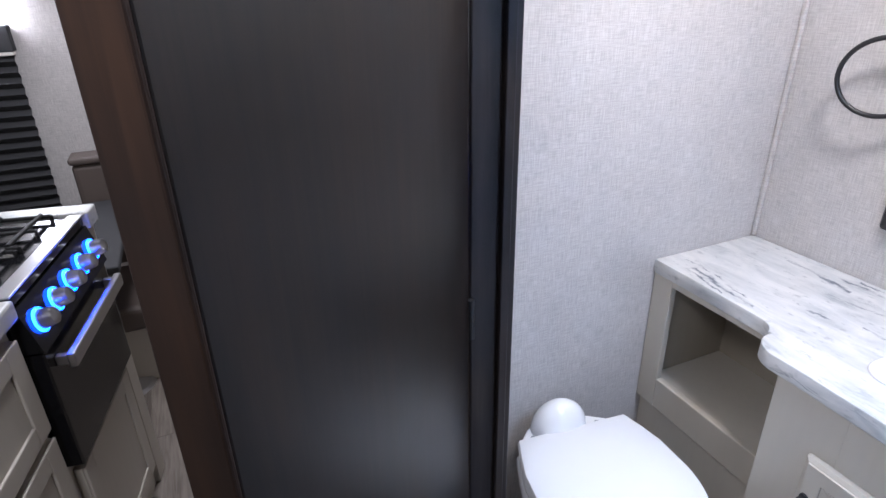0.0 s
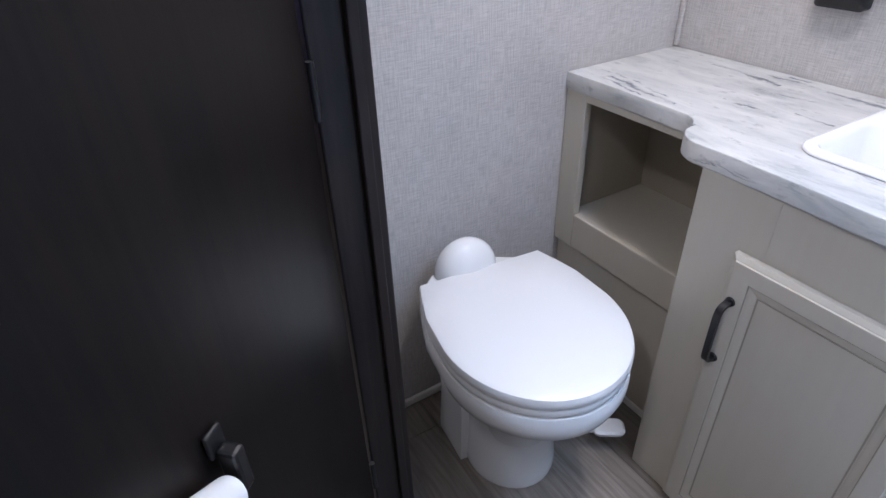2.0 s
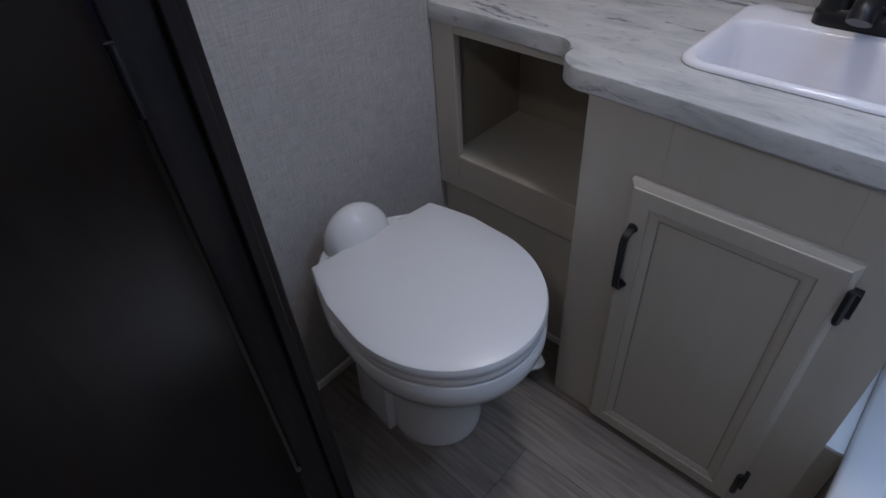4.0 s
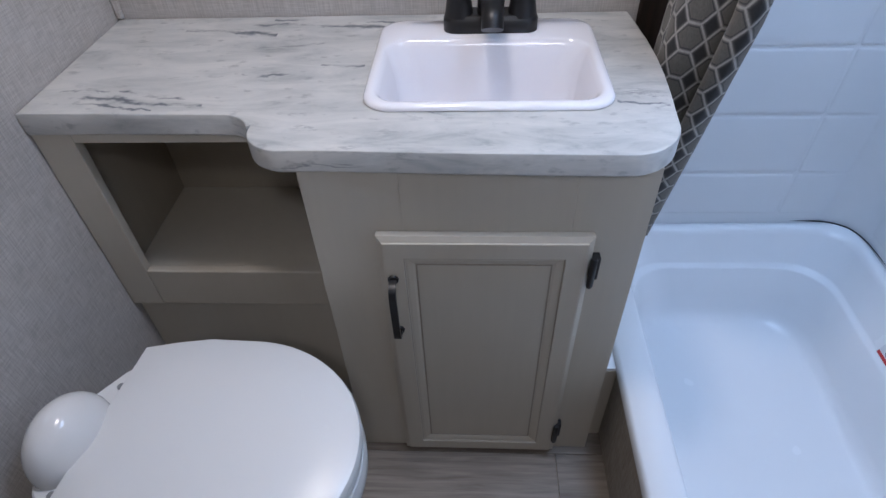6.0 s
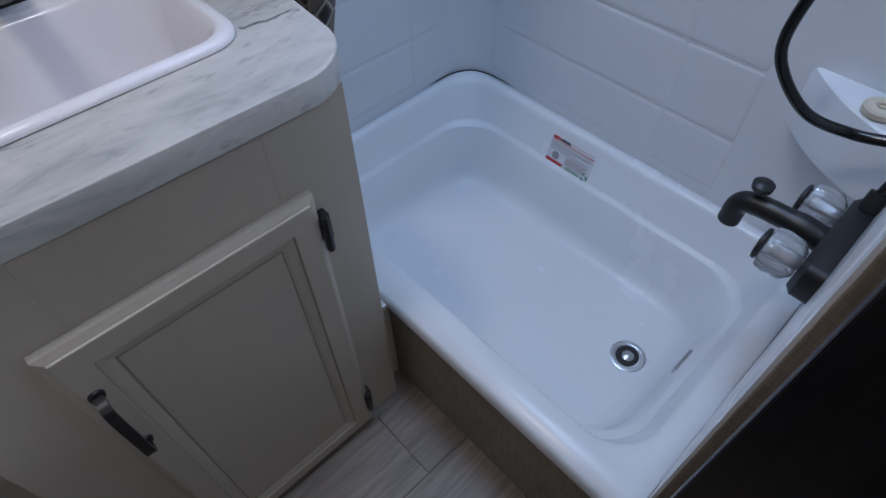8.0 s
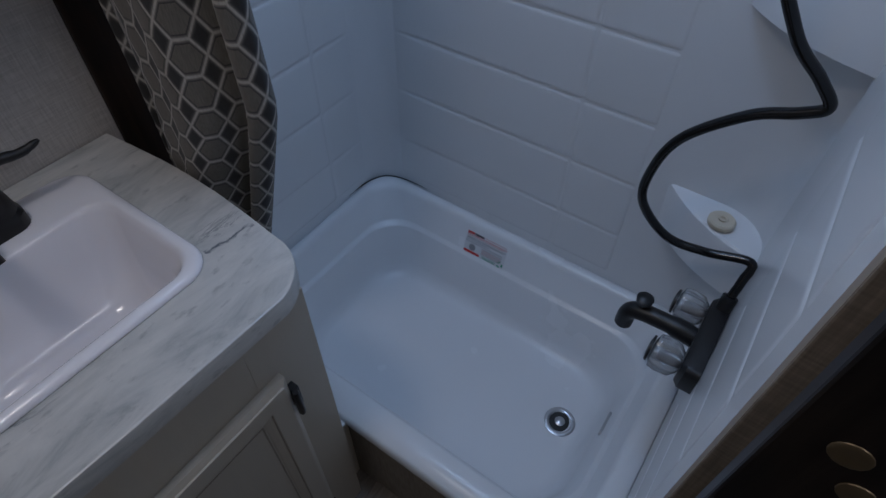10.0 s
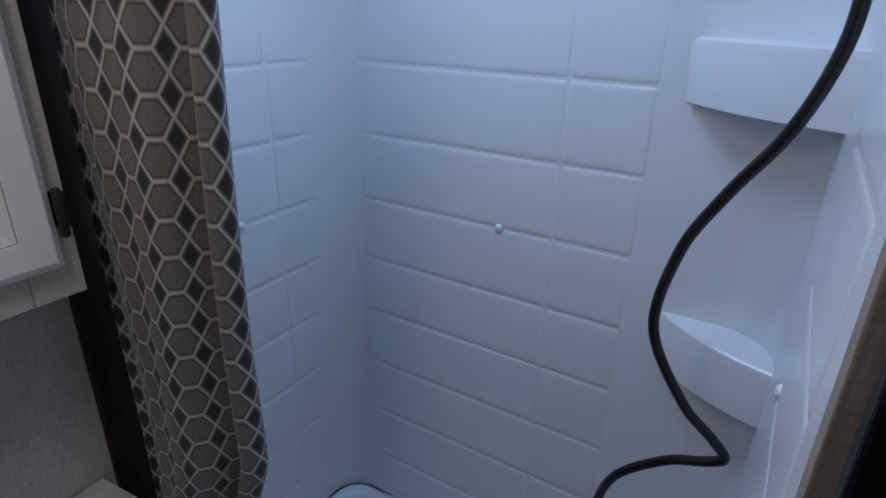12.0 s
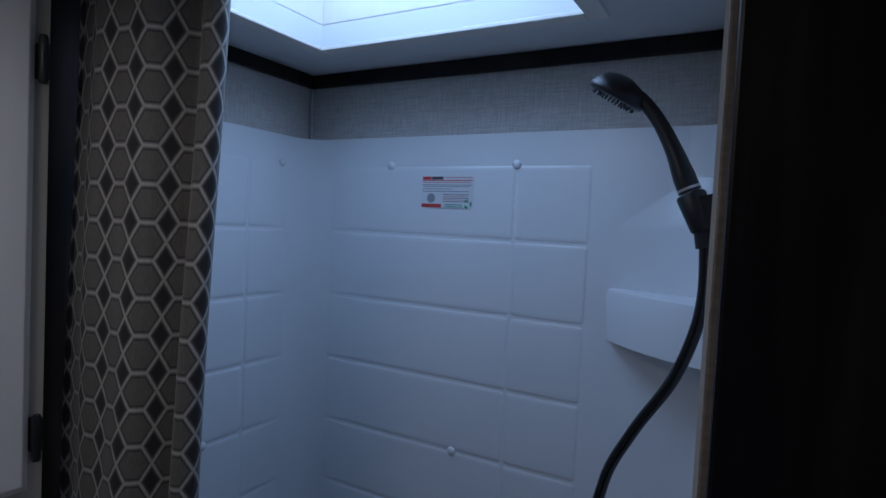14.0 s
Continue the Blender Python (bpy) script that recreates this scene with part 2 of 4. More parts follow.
def woven_pattern(name):
    """Shower curtain print: taupe hexagons and charcoal diamonds in pale double outlines, by the cloth's own UV in metres."""
    m = material(name, (0.1, 0.1, 0.1), 0.75)
    uv = node(m, "ShaderNodeTexCoord").outputs["UV"]
    s = node(m, "ShaderNodeSeparateXYZ")
    link(m, uv, s.inputs[0])
    p = calc(m, "ABSOLUTE", calc(m, "SUBTRACT", calc(m, "FRACT", calc(m, "DIVIDE", s.outputs[0], CELL_U)), 0.5))
    q = calc(m, "ABSOLUTE", calc(m, "SUBTRACT", calc(m, "FRACT", calc(m, "DIVIDE", s.outputs[1], CELL_V)), 0.5))
    d = calc(m, "SUBTRACT", 0.5, calc(m, "ADD", p, calc(m, "MULTIPLY", q, 0.60)))
    side = calc(m, "ABSOLUTE", d)
    flat = calc(m, "SUBTRACT", 0.5, q)
    inside = calc(m, "GREATER_THAN", d, 0.0)
    edge = calc(m, "MINIMUM", side, calc(m, "ADD", calc(m, "MULTIPLY", flat, 0.8), calc(m, "MULTIPLY", calc(m, "SUBTRACT", 1.0, inside), 9.0)))
    line = ramp(m, edge, [(0.018, (1, 1, 1)), (0.045, (0.42, 0.42, 0.42)), (0.085, (0.08, 0.08, 0.08)), (0.14, (0, 0, 0))])
    field = calc(m, "MULTIPLY", calc(m, "GREATER_THAN", edge, 0.106), inside)
    thread = noisy(m, coords(m, (900, 900, 90)), 1.0, 2)
    weave = ramp(m, thread, [(0.3, (0.8, 0.8, 0.8)), (0.7, (1.15, 1.15, 1.15))])
    c = mixed(m, (0.026, 0.025, 0.025), (0.47, 0.44, 0.39), line)
    c = mixed(m, c, (0.150, 0.137, 0.115), field)
    colour_of(m, mixed(m, c, weave, 1.0, "MULTIPLY"))
    bsdf(m).inputs["Sheen Weight"].default_value = 0.15
    bump(m, thread, 0.2, 0.0005)
    return m


CELL_U, CELL_V = 0.0455, 0.0475
LINEN = linen("linen_wall", (0.585, 0.558, 0.532), (0.405, 0.384, 0.362))
TAN = linen("tan_panel", (0.40, 0.355, 0.30), (0.26, 0.225, 0.185), 300)
CREAM = painted("cream_paint", (0.51, 0.47, 0.395))
GROOVE = painted("glazed_groove", (0.30, 0.265, 0.215))
WHITE_PAINT = painted("white_paint", (0.80, 0.775, 0.72))
# tan, darker than CREAM: cubby sides and back, floor base
INSIDE = painted("dull_tan", (0.34, 0.30, 0.235), 0.6)
MARBLE = marble("marble_laminate")
TUB = plastic("tub_plastic", (0.80, 0.82, 0.84), 0.27)
PANEL = plastic("surround_plastic", (0.76, 0.78, 0.80), 0.26)
SINK = plastic("sink_plastic", (0.86, 0.85, 0.885), 0.12)
CERAMIC = plastic("ceramic", (0.77, 0.77, 0.76), 0.16)
LID = plastic("seat_plastic", (0.74, 0.74, 0.73), 0.3)
TAN_EDGE = linen("tan_edge_vinyl", (0.27, 0.225, 0.175), (0.17, 0.138, 0.105), 260)
ESPRESSO = dark_wood("espresso_wood", (0.0034, 0.0032, 0.0040), (0.0085, 0.0066, 0.0060), 0.37)
EDGE_BROWN = dark_wood("brown_edge", (0.009, 0.0055, 0.004), (0.017, 0.0105, 0.007), 0.6)
bsdf(ESPRESSO).inputs["Specular IOR Level"].default_value = 0.3
JAMB = dark_wood("black_jamb", (0.012, 0.012, 0.014), (0.02, 0.02, 0.023), 0.35)
BLACK = plastic("black_metal", (0.012, 0.012, 0.013), 0.38)
HOSE = plastic("black_hose", (0.008, 0.008, 0.009), 0.1)
STEEL = material("steel", (0.55, 0.55, 0.56), 0.3, 1.0)
FLOOR = planks("vinyl_plank")
CEILING = plastic("ceiling_panel", (0.72, 0.73, 0.74), 0.55)
CURTAIN = woven_pattern("curtain_cloth")


# ---------- structure ----------
W = 1.545          # long shower wall
WC = -0.908        # shower face of the door-end wall
WB = -0.925        # bath face of the door wall
WH = -0.985        # hall face of the door wall
TOP = 1.998
FL = 0.10           # finished floor
DOOR_L, DOOR_R = 0.275, 0.8975

setting("wall_north", box(-0.05, 1.65, 0.0, 0.05, FL, TOP), LINEN, "pale greige linen-textured vinyl wall behind the vanity", "wall")
setting("wall_west", box(-0.05, 0.0, WH, -0.0, FL, TOP), LINEN, "pale greige linen-textured vinyl wall beside the toilet", "wall")
setting("wall_east", box(W, 1.65, WH, 0.0, FL, TOP), LINEN, "greige linen-textured wall above the shower surround", "wall")
setting("wall_south_1", box(0.0, DOOR_L - 0.028, WH, WB, FL, TOP), LINEN, "narrow greige wall beside the bathroom door", "wall")
setting("wall_south_2", box(0.948, W, -0.93, WC - 0.006, FL, TOP, bm=box(DOOR_R + 0.021, W, WH, -0.9302, FL, TOP, bm=box(0.9155, W, -1.004, WH - 0.0003, FL, TOP))), TAN, "tan woven-textured partition wall at the tub's end", "wall")
setting("wall_south_3", box(DOOR_L - 0.028, DOOR_R + 0.021, WH, WB, 1.925, TOP), LINEN, "greige wall above the bathroom door", "wall")
setting("subfloor", box(-3.2, 3.0, -3.2, 0.05, FL - 0.06, FL - 0.006), INSIDE, "plain subfloor under the vinyl planks", "floor")

# ceiling with the skylight's opening
c = box(-0.05, SKY_X0, WH + 0.0005, 0.05, TOP, TOP + 0.04)
box(SKY_X1, 1.65, WH, 0.05, TOP, TOP + 0.04, bm=c)
box(SKY_X0, SKY_X1, SKY_Y1, 0.05, TOP, TOP + 0.04, bm=c)
box(SKY_X0, SKY_X1, WH, SKY_Y0, TOP, TOP + 0.04, bm=c)
setting("ceiling", c, CEILING, "white vinyl ceiling panel round the skylight", "ceiling")
setting("ceiling_hall", box(-3.2, 3.0, -3.2, WH, TOP, TOP + 0.04, bm=box(-3.2, -0.0505, WH + 0.0005, 0.05, TOP, TOP + 0.04)), CEILING, "white vinyl ceiling panel over the kitchen", "ceiling")

# closing walls of the kitchen and hall
setting("wall_kitchen_south", box(-3.2, 3.0, -2.25, -2.2, FL, TOP), LINEN, "greige linen-textured kitchen wall", "wall")
setting("wall_kitchen_west", box(-3.2, -3.15, -2.2, 0.05, FL, TOP), LINEN, "greige linen-textured far end wall", "wall")
setting("wall_hall_east", box(2.95, 3.0, -2.2, WH, FL, TOP), LINEN, "greige linen-textured wall at the hall's end", "wall")
setting("wall_hall_north", box(1.65, 2.95, WH, WH + 0.04, FL, TOP), TAN, "tan woven-textured hall wall", "wall")
setting("wall_living_north", box(-3.15, -0.05, 0.0, 0.05, FL, TOP), LINEN, "greige linen-textured living wall", "wall")

# dark trim under the ceiling, corner bead, jambs
t1 = box(0.93, W - 0.001, -0.012, -0.001, TOP - 0.03, TOP - 0.001, 0.002)
setting("trim_north", t1, JAMB, "dark brown trim strip under the ceiling", "trim")
setting("trim_east", box(W - 0.012, W - 0.001, WC, -0.0125, TOP - 0.03, TOP - 0.001, 0.002), JAMB, "dark brown trim strip under the ceiling", "trim")
setting("trim_corner_west", box(0.001, 0.012, -0.012, -0.001, 0.872, TOP - 0.001, 0.003), LINEN, "greige corner bead beside the vanity", "trim")
setting("trim_corner_east", box(W - 0.010, W - 0.001, -0.010, -0.001, 1.852, TOP - 0.031, 0.003), LINEN, "greige corner bead above the surround", "trim")
TRIM_BROWN = dark_wood("trim_brown", (0.016, 0.012, 0.009), (0.03, 0.022, 0.017), 0.55)
setting("trim_shower_edge", box(0.952, 1.022, -0.014, -0.001, 0.38, TOP - 0.001, 0.003), TRIM_BROWN, "dark brown vertical trim strip at the shower's edge", "trim")
setting("baseboard_west", box(0.001, 0.011, WB + 0.001, -0.325, FL, FL + 0.022, 0.003), WHITE_PAINT, "thin pale baseboard strip behind the toilet", "baseboard")


setting("door_jamb_1", box(DOOR_L - 0.028, DOOR_L, WH - 0.012, WB + 0.007, FL, 1.92, 0.003), JAMB, "black-stained wooden door jamb", "door jamb")
setting("door_jamb_2", box(DOOR_R, DOOR_R + 0.0205, -1.012, -0.917, FL, 1.92, 0.003), JAMB, "black-stained wooden door jamb", "door jamb")
BRASS = material("antique_brass", (0.26, 0.2, 0.12), 0.42, 0.7)
jamb_latch = bpy.data.objects["door_jamb_2"]
part("strike_plate", lathe([(0.0125, 0.0002), (0.0122, 0.0012), (0.0095, 0.0020), (0.006, 0.0012)], (DOOR_R, -0.954, 1.074), (-1, 0, 0), 14), BRASS, jamb_latch, "small round brass strike", 40)
part("strike_plate", lathe([(0.0115, 0.0002), (0.0112, 0.0012), (0.008, 0.0018)], (DOOR_R, -0.974, 1.040), (-1, 0, 0), 14), BRASS, jamb_latch, "small round brass strike", 40)
setting("trim_shower_end", box(0.9405, 0.9455, -0.9300, WC - 0.001, FL, TOP - 0.001, 0.002), TAN_EDGE, "tan vinyl edge strip at the tub wall's end", "trim")
setting("door_jamb_3", box(DOOR_L + 0.001, DOOR_R - 0.001, WH - 0.012, WB - 0.012, 1.895, 1.92, 0.003), JAMB, "black-stained wooden head jamb", "door jamb")
setting("door_stop", box(DOOR_L, DOOR_L + 0.010, WB - 0.024, WB - 0.008, FL, 1.895, 0.002), JAMB, "thin black door stop on the jamb", "door jamb")

# vinyl planks
PL_W, PL_L = 0.152, 0.915
floor_root = setting("floor", box(-0.04, 1.6, WH + 0.001, -0.001, FL - 0.0059, FL - 0.003), INSIDE, "grey-brown vinyl plank floor", "floor")
plank_mesh = {}


def plank(x0, x1, y0, y1, name="plank"):
    key = (round(x1 - x0, 4), round(y1 - y0, 4))
    if key not in plank_mesh:
        bm = box(0, key[0], 0, key[1], -0.003, 0.0, 0.0007, 1)
        me = bpy.data.meshes.new("plank")
        bm.to_mesh(me)
        bm.free()
        me.materials.append(FLOOR)
        plank_mesh[key] = me
    ob = new(name, plank_mesh[key])
    ob.location = (x0, y0, FL)
    ob.parent = floor_root
    return ob


row, y = 0, -2.276
while y < -0.01:
    y1 = min(y + PL_W, -0.002)
    x = -1.4 + (row * 0.37) % PL_L - PL_L
    while x < 1.64:
        a, b = max(x, -1.6), min(x + PL_L, 1.64)
        if b - a > 0.03:
            plank(a + 0.0004, b - 0.0004, y + 0.0004, y1 - 0.0004)
        x += PL_L
    y, row = y1, row + 1

# ---------- bathroom door, open into the hall ----------
door = thing("bathroom_door", (DOOR_L + 0.008, WH - 0.02, FL + 0.01), "open espresso-stained slab door with a brown edge", "door")
DOOR_AT = Matrix.Translation((DOOR_L + 0.010, WH - 0.020, FL + 0.01)) @ Matrix.Rotation(radians(-46), 4, "Z")
part("door_leaf", turned(box(0, 0.490, -0.044, 0.0, 0, 1.80, 0.002), DOOR_AT), ESPRESSO, door)
part("door_edge_band", turned(box(0.4902, 0.496, -0.0455, 0.001, 0, 1.80, 0.002), DOOR_AT), EDGE_BROWN, door, "brown edge band")
for hz in (0.2, 0.92, 1.6):
    part("hinge", turned(tube([(-0.004, 0.003, hz - 0.035), (-0.004, 0.003, hz + 0.035)], 0.005, 10), DOOR_AT), BLACK, door, "", 40)

# ---------- vanity ----------
CF, NF, CTR = -0.435, -0.338, 0.87     # cabinet front, cubby front, counter top
vanity = thing("vanity_cabinet", (0.66, -0.22, FL), "cream painted vanity cabinet with one raised-frame door", "cabinet")
b = box(0.425, 0.905, CF + 0.018, -0.004, FL, 0.712)
box(0.425, 0.437, CF + 0.018, -0.004, 0.712, 0.839, bm=b)
box(0.893, 0.905, CF + 0.018, -0.004, 0.712, 0.839, bm=b)
box(0.437, 0.893, -0.016, -0.004, 0.712, 0.839, bm=b)
part("body", b, CREAM, vanity)
ff = box(0.425, 0.56, CF, CF + 0.017, FL + 0.001, 0.839, 0.0005)
box(0.80, 0.905, CF, CF + 0.017, FL + 0.001, 0.839, 0.0005, bm=ff)
box(0.5601, 0.7999, CF, CF + 0.017, 0.675, 0.839, 0.0005, bm=ff)
box(0.5601, 0.7999, CF, CF + 0.017, FL + 0.001, 0.15, 0.0005, bm=ff)
part("face_frame", ff, CREAM, vanity)


def framed_door(parent, x0, x1, z0, z1, y, mat, groove, stile=0.055):
    """A cabinet door facing -y: mitred, moulded rails and stiles round a recessed panel, with brown glaze in the groove."""
    d = part("door", box(x0 + 0.012, x1 - 0.012, y + 0.0068, y + 0.0178, z0 + 0.012, z1 - 0.012), mat, parent, "", 30)
    profile = [(0.0, 0.0180), (0.0, 0.0075), (0.0075, 0.0030), (0.0085, 0.0030), (0.0092, 0.0004), (0.0105, 0.0), (stile - 0.017, 0.0), (stile - 0.015, 0.0030), (stile - 0.011, 0.0034), (stile - 0.004, 0.0052), (stile - 0.001, 0.0066), (stile, 0.0066), (stile, 0.0180)]
    def corner(k, e):
        return ((x0 + e, z0 + e), (x1 - e, z0 + e), (x1 - e, z1 - e), (x0 + e, z1 - e))[k]
    for k, nm in enumerate(("rail", "stile", "rail", "stile")):
        rings = [[Vector((corner(c3, e)[0], y + dy, corner(c3, e)[1])) for e, dy in profile] for c3 in (k, (k + 1) % 4)]
        part(nm, loft(rings), mat, d, "", 8)
    i0, i1, k0, k1 = x0 + stile, x1 - stile, z0 + stile, z1 - stile
    g = bmesh.new()
    for a in ((i0, i0 + 0.0025, k0, k1), (i1 - 0.0025, i1, k0, k1), (i0 + 0.0025, i1 - 0.0025, k1 - 0.0025, k1), (i0 + 0.0025, i1 - 0.0025, k0, k0 + 0.0025)):
        box(a[0], a[1], y + 0.0062, y + 0.0067, a[2], a[3], bm=g)
    e0, e1 = stile - 0.0168, stile - 0.0152
    for a in ((x0 + e0, x0 + e1, z0 + e0, z1 - e0), (x1 - e1, x1 - e0, z0 + e0, z1 - e0), (x0 + e1, x1 - e1, z1 - e1, z1 - e0), (x0 + e1, x1 - e1, z0 + e0, z0 + e1)):
        box(a[0], a[1], y + 0.0012, y + 0.0032, a[2], a[3], bm=g)
    part("groove", g, groove, d, "brown glaze in the panel's groove")
    return d


vdoor = framed_door(vanity, 0.520, 0.833, 0.112, 0.730, CF - 0.019, CREAM, GROOVE)


def pull(parent, x, y, z0, z1):
    """A flat black bar pull with curved feet, standing out towards -y."""
    pts = [(x, y, z0), (x, y - 0.015, z0 + 0.002), (x, y - 0.024, z0 + 0.010), (x, y - 0.026, z0 + 0.03), (x, y - 0.026, z1 - 0.03), (x, y - 0.024, z1 - 0.010), (x, y - 0.015, z1 - 0.002), (x, y, z1)]
    rings = []
    path = smooth_path(pts, 5)
    for i, p in enumerate(path):
        d = (path[min(i + 1, len(path) - 1)] - path[max(i - 1, 0)]).normalized()
        n = d.cross(Vector((1, 0, 0))).normalized()
        s, w = Vector((1, 0, 0)), 0.0055
        rings.append([p + s * w + n * 0.003, p - s * w + n * 0.003, p - s * w - n * 0.003, p + s * w - n * 0.003])
    bm = loft(rings)
    for z in (z0, z1):
        merge(bm, lathe([(0.009, 0), (0.008, 0.004), (0.004, 0.005)], (x, y + 0.0005, z), (0, -1, 0), 14))
    return part("handle", bm, BLACK, parent, "black metal bar pull", 40)


pull(vdoor, 0.540, CF - 0.019, 0.527, 0.648)


def hinge(parent, x, y, z):
    bm = lathe([(0.004, -0.03), (0.0055, -0.026), (0.0055, 0.026), (0.004, 0.03)], (x, y - 0.004, z), (0, 0, 1), 12)
    box(x, x + 0.012, y + 0.0035, y + 0.0185, z - 0.022, z + 0.022, 0.001, 1, bm=bm)
    return part("hinge", bm, BLACK, parent, "black cabinet hinge", 40)


hinge(vdoor, 0.834, CF - 0.019, 0.668)
hinge(vdoor, 0.829, CF - 0.019, 0.196)

# open cubby beside the wall
cubby = thing("open_cubby", (0.2, -0.17, FL), "cream painted open shelf cubby beside the vanity", "cabinet")
cf = box(0.002, 0.062, NF, NF + 0.018, 0.45, 0.839, 0.0015)
box(0.39, 0.424, NF, NF + 0.018, 0.45, 0.839, 0.0015, bm=cf)
box(0.0625, 0.3895, NF, NF + 0.018, 0.817, 0.839, 0.0015, bm=cf)
box(0.0625, 0.3895, NF, NF + 0.018, 0.45, 0.541, 0.003, bm=cf)
part("face_frame", cf, CREAM, cubby)
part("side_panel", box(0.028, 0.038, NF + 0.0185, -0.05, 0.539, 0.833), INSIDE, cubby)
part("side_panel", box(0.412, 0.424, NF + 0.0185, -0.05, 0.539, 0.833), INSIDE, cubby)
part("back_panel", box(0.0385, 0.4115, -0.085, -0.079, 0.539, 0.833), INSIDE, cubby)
part("shelf", box(0.0385, 0.4115, NF + 0.0185, -0.0855, 0.524, 0.539), CREAM, cubby)
part("lower_panel", box(0.002, 0.424, -0.322, -0.312, FL, 0.523), CREAM, cubby)
part("toe_strip", box(0.011, 0.424, -0.329, -0.3223, FL + 0.001, FL + 0.022, 0.003), WHITE_PAINT, cubby, "pale toe strip")

# countertop: narrow over the cubby, an S bend, wide over the cabinet, rounded end
def counter_outline(inset=0.0):
    pts = [(0.002, -0.003), (0.002, -0.343)]
    pts += [(0.12, -0.344), (0.27, -0.348)]
    for k in range(1, 8):
        a = radians(90 - 80 * k / 8)
        pts.append((0.305 + 0.048 * math.cos(a), -0.396 + 0.048 * math.sin(a)))
    for k in range(0, 9):
        a = radians(170 + 100 * k / 9)
        pts.append((0.415 + 0.060 * math.cos(a), -0.386 + 0.054 * math.sin(a)))
    pts += [(0.46, -0.438), (0.66, -0.446), (0.84, -0.450)]
    for k in range(1, 8):
        a = radians(270 + 90 * k / 8)
        pts.append((0.852 + 0.08 * math.cos(a), -0.372 + 0.08 * math.sin(a)))
    for k in range(0, 7):
        t = k / 6
        pts.append((0.933 + 0.012 * math.sin(math.pi * t), -0.36 + 0.357 * t))
    return pts


SX0, SX1, SY0, SY1 = 0.502, 0.859, -0.346, -0.048   # sink rim
top = thing("countertop", (0.5, -0.24, 0.83), "white marble-look laminate countertop with grey veins and a curved front", "countertop")
out = [Vector((x, y, 0)) for x, y in counter_outline()]


def offset_ring(ring, d, z):
    n = len(ring)
    res = []
    for i, p in enumerate(ring):
        a, b2 = ring[i - 1], ring[(i + 1) % n]
        t = (b2 - a).normalized()
        res.append(Vector((p.x - t.y * d, p.y + t.x * d, z)))
    return res


part("edge_band", loft([offset_ring(out, 0.004, 0.834), offset_ring(out, 0.0, 0.838), offset_ring(out, 0.0, 0.8678), offset_ring(out, 0.0008, 0.8694), offset_ring(out, 0.0026, 0.87)], False, False), MARBLE, top, "laminate edge band", 40)
# top face with the sink's hole
rim_top = offset_ring(out, 0.0026, 0.87)
hole = round_rect(SX0 + 0.012, SX1 - 0.012, SY0 + 0.012, SY1 - 0.012, 0.035, 0.87, 5)
fill = bmesh.new()
e1 = [fill.verts.new(p) for p in rim_top]
e2 = [fill.verts.new(p) for p in hole]
edges = [fill.edges.new((e[i], e[(i + 1) % len(e)])) for e in (e1, e2) for i in range(len(e))]
bmesh.ops.triangle_fill(fill, use_beauty=True, use_dissolve=False, edges=edges)
bmesh.ops.delete(fill, geom=[f for f in fill.faces if SX0 + 0.012 < f.calc_center_median().x < SX1 - 0.012 and SY0 + 0.012 < f.calc_center_median().y < SY1 - 0.012 and all(v in e2 for v in f.verts)], context="FACES_ONLY")
part("top", fill, MARBLE, top)

# drop-in sink
sink = thing("bathroom_sink", (0.68, -0.19, 0.75), "glossy white rectangular drop-in basin with a raised rim", "sink")
def srect(i, z, r, front=0.0, back=0.0):
    return round_rect(SX0 + i, SX1 - i, SY0 + i + front, SY1 - i - back, r, z, 7)


DECK = 0.068
rings = [srect(0.0, 0.8712, 0.042), srect(0.0, 0.8745, 0.042), srect(0.003, 0.8782, 0.040), srect(0.008, 0.8795, 0.038), srect(0.013, 0.8792, 0.037, 0, DECK), srect(0.017, 0.8765, 0.036, 0, DECK), srect(0.021, 0.868, 0.036, 0, DECK),
         srect(0.030, 0.84, 0.038, 0, DECK), srect(0.034, 0.80, 0.040, 0.001, DECK + 0.001), srect(0.038, 0.77, 0.044, 0.003, DECK + 0.002), srect(0.044, 0.748, 0.048, 0.006, DECK + 0.004), srect(0.054, 0.735, 0.050, 0.010, DECK + 0.008), srect(0.070, 0.728, 0.046, 0.014, DECK + 0.012), srect(0.095, 0.7255, 0.03, 0.012, DECK + 0.010), srect(0.12, 0.725, 0.008, 0.006, DECK + 0.004)]
part("basin", loft(rings, False, True), SINK, sink, "", 75)
part("drain", lathe([(0.021, 0), (0.021, 0.003), (0.015, 0.004), (0.012, 0.001), (0.0, 0.001)][:4], (0.680, -0.207, 0.7257), (0, 0, 1), 24), STEEL, sink, "steel drain ring", 40)
part("overflow", lathe([(0.009, 0), (0.008, 0.002)], (0.682, SY0 + 0.0345, 0.828), (0, 1, 0.1), 18), BLACK, sink, "dark overflow hole", 40)

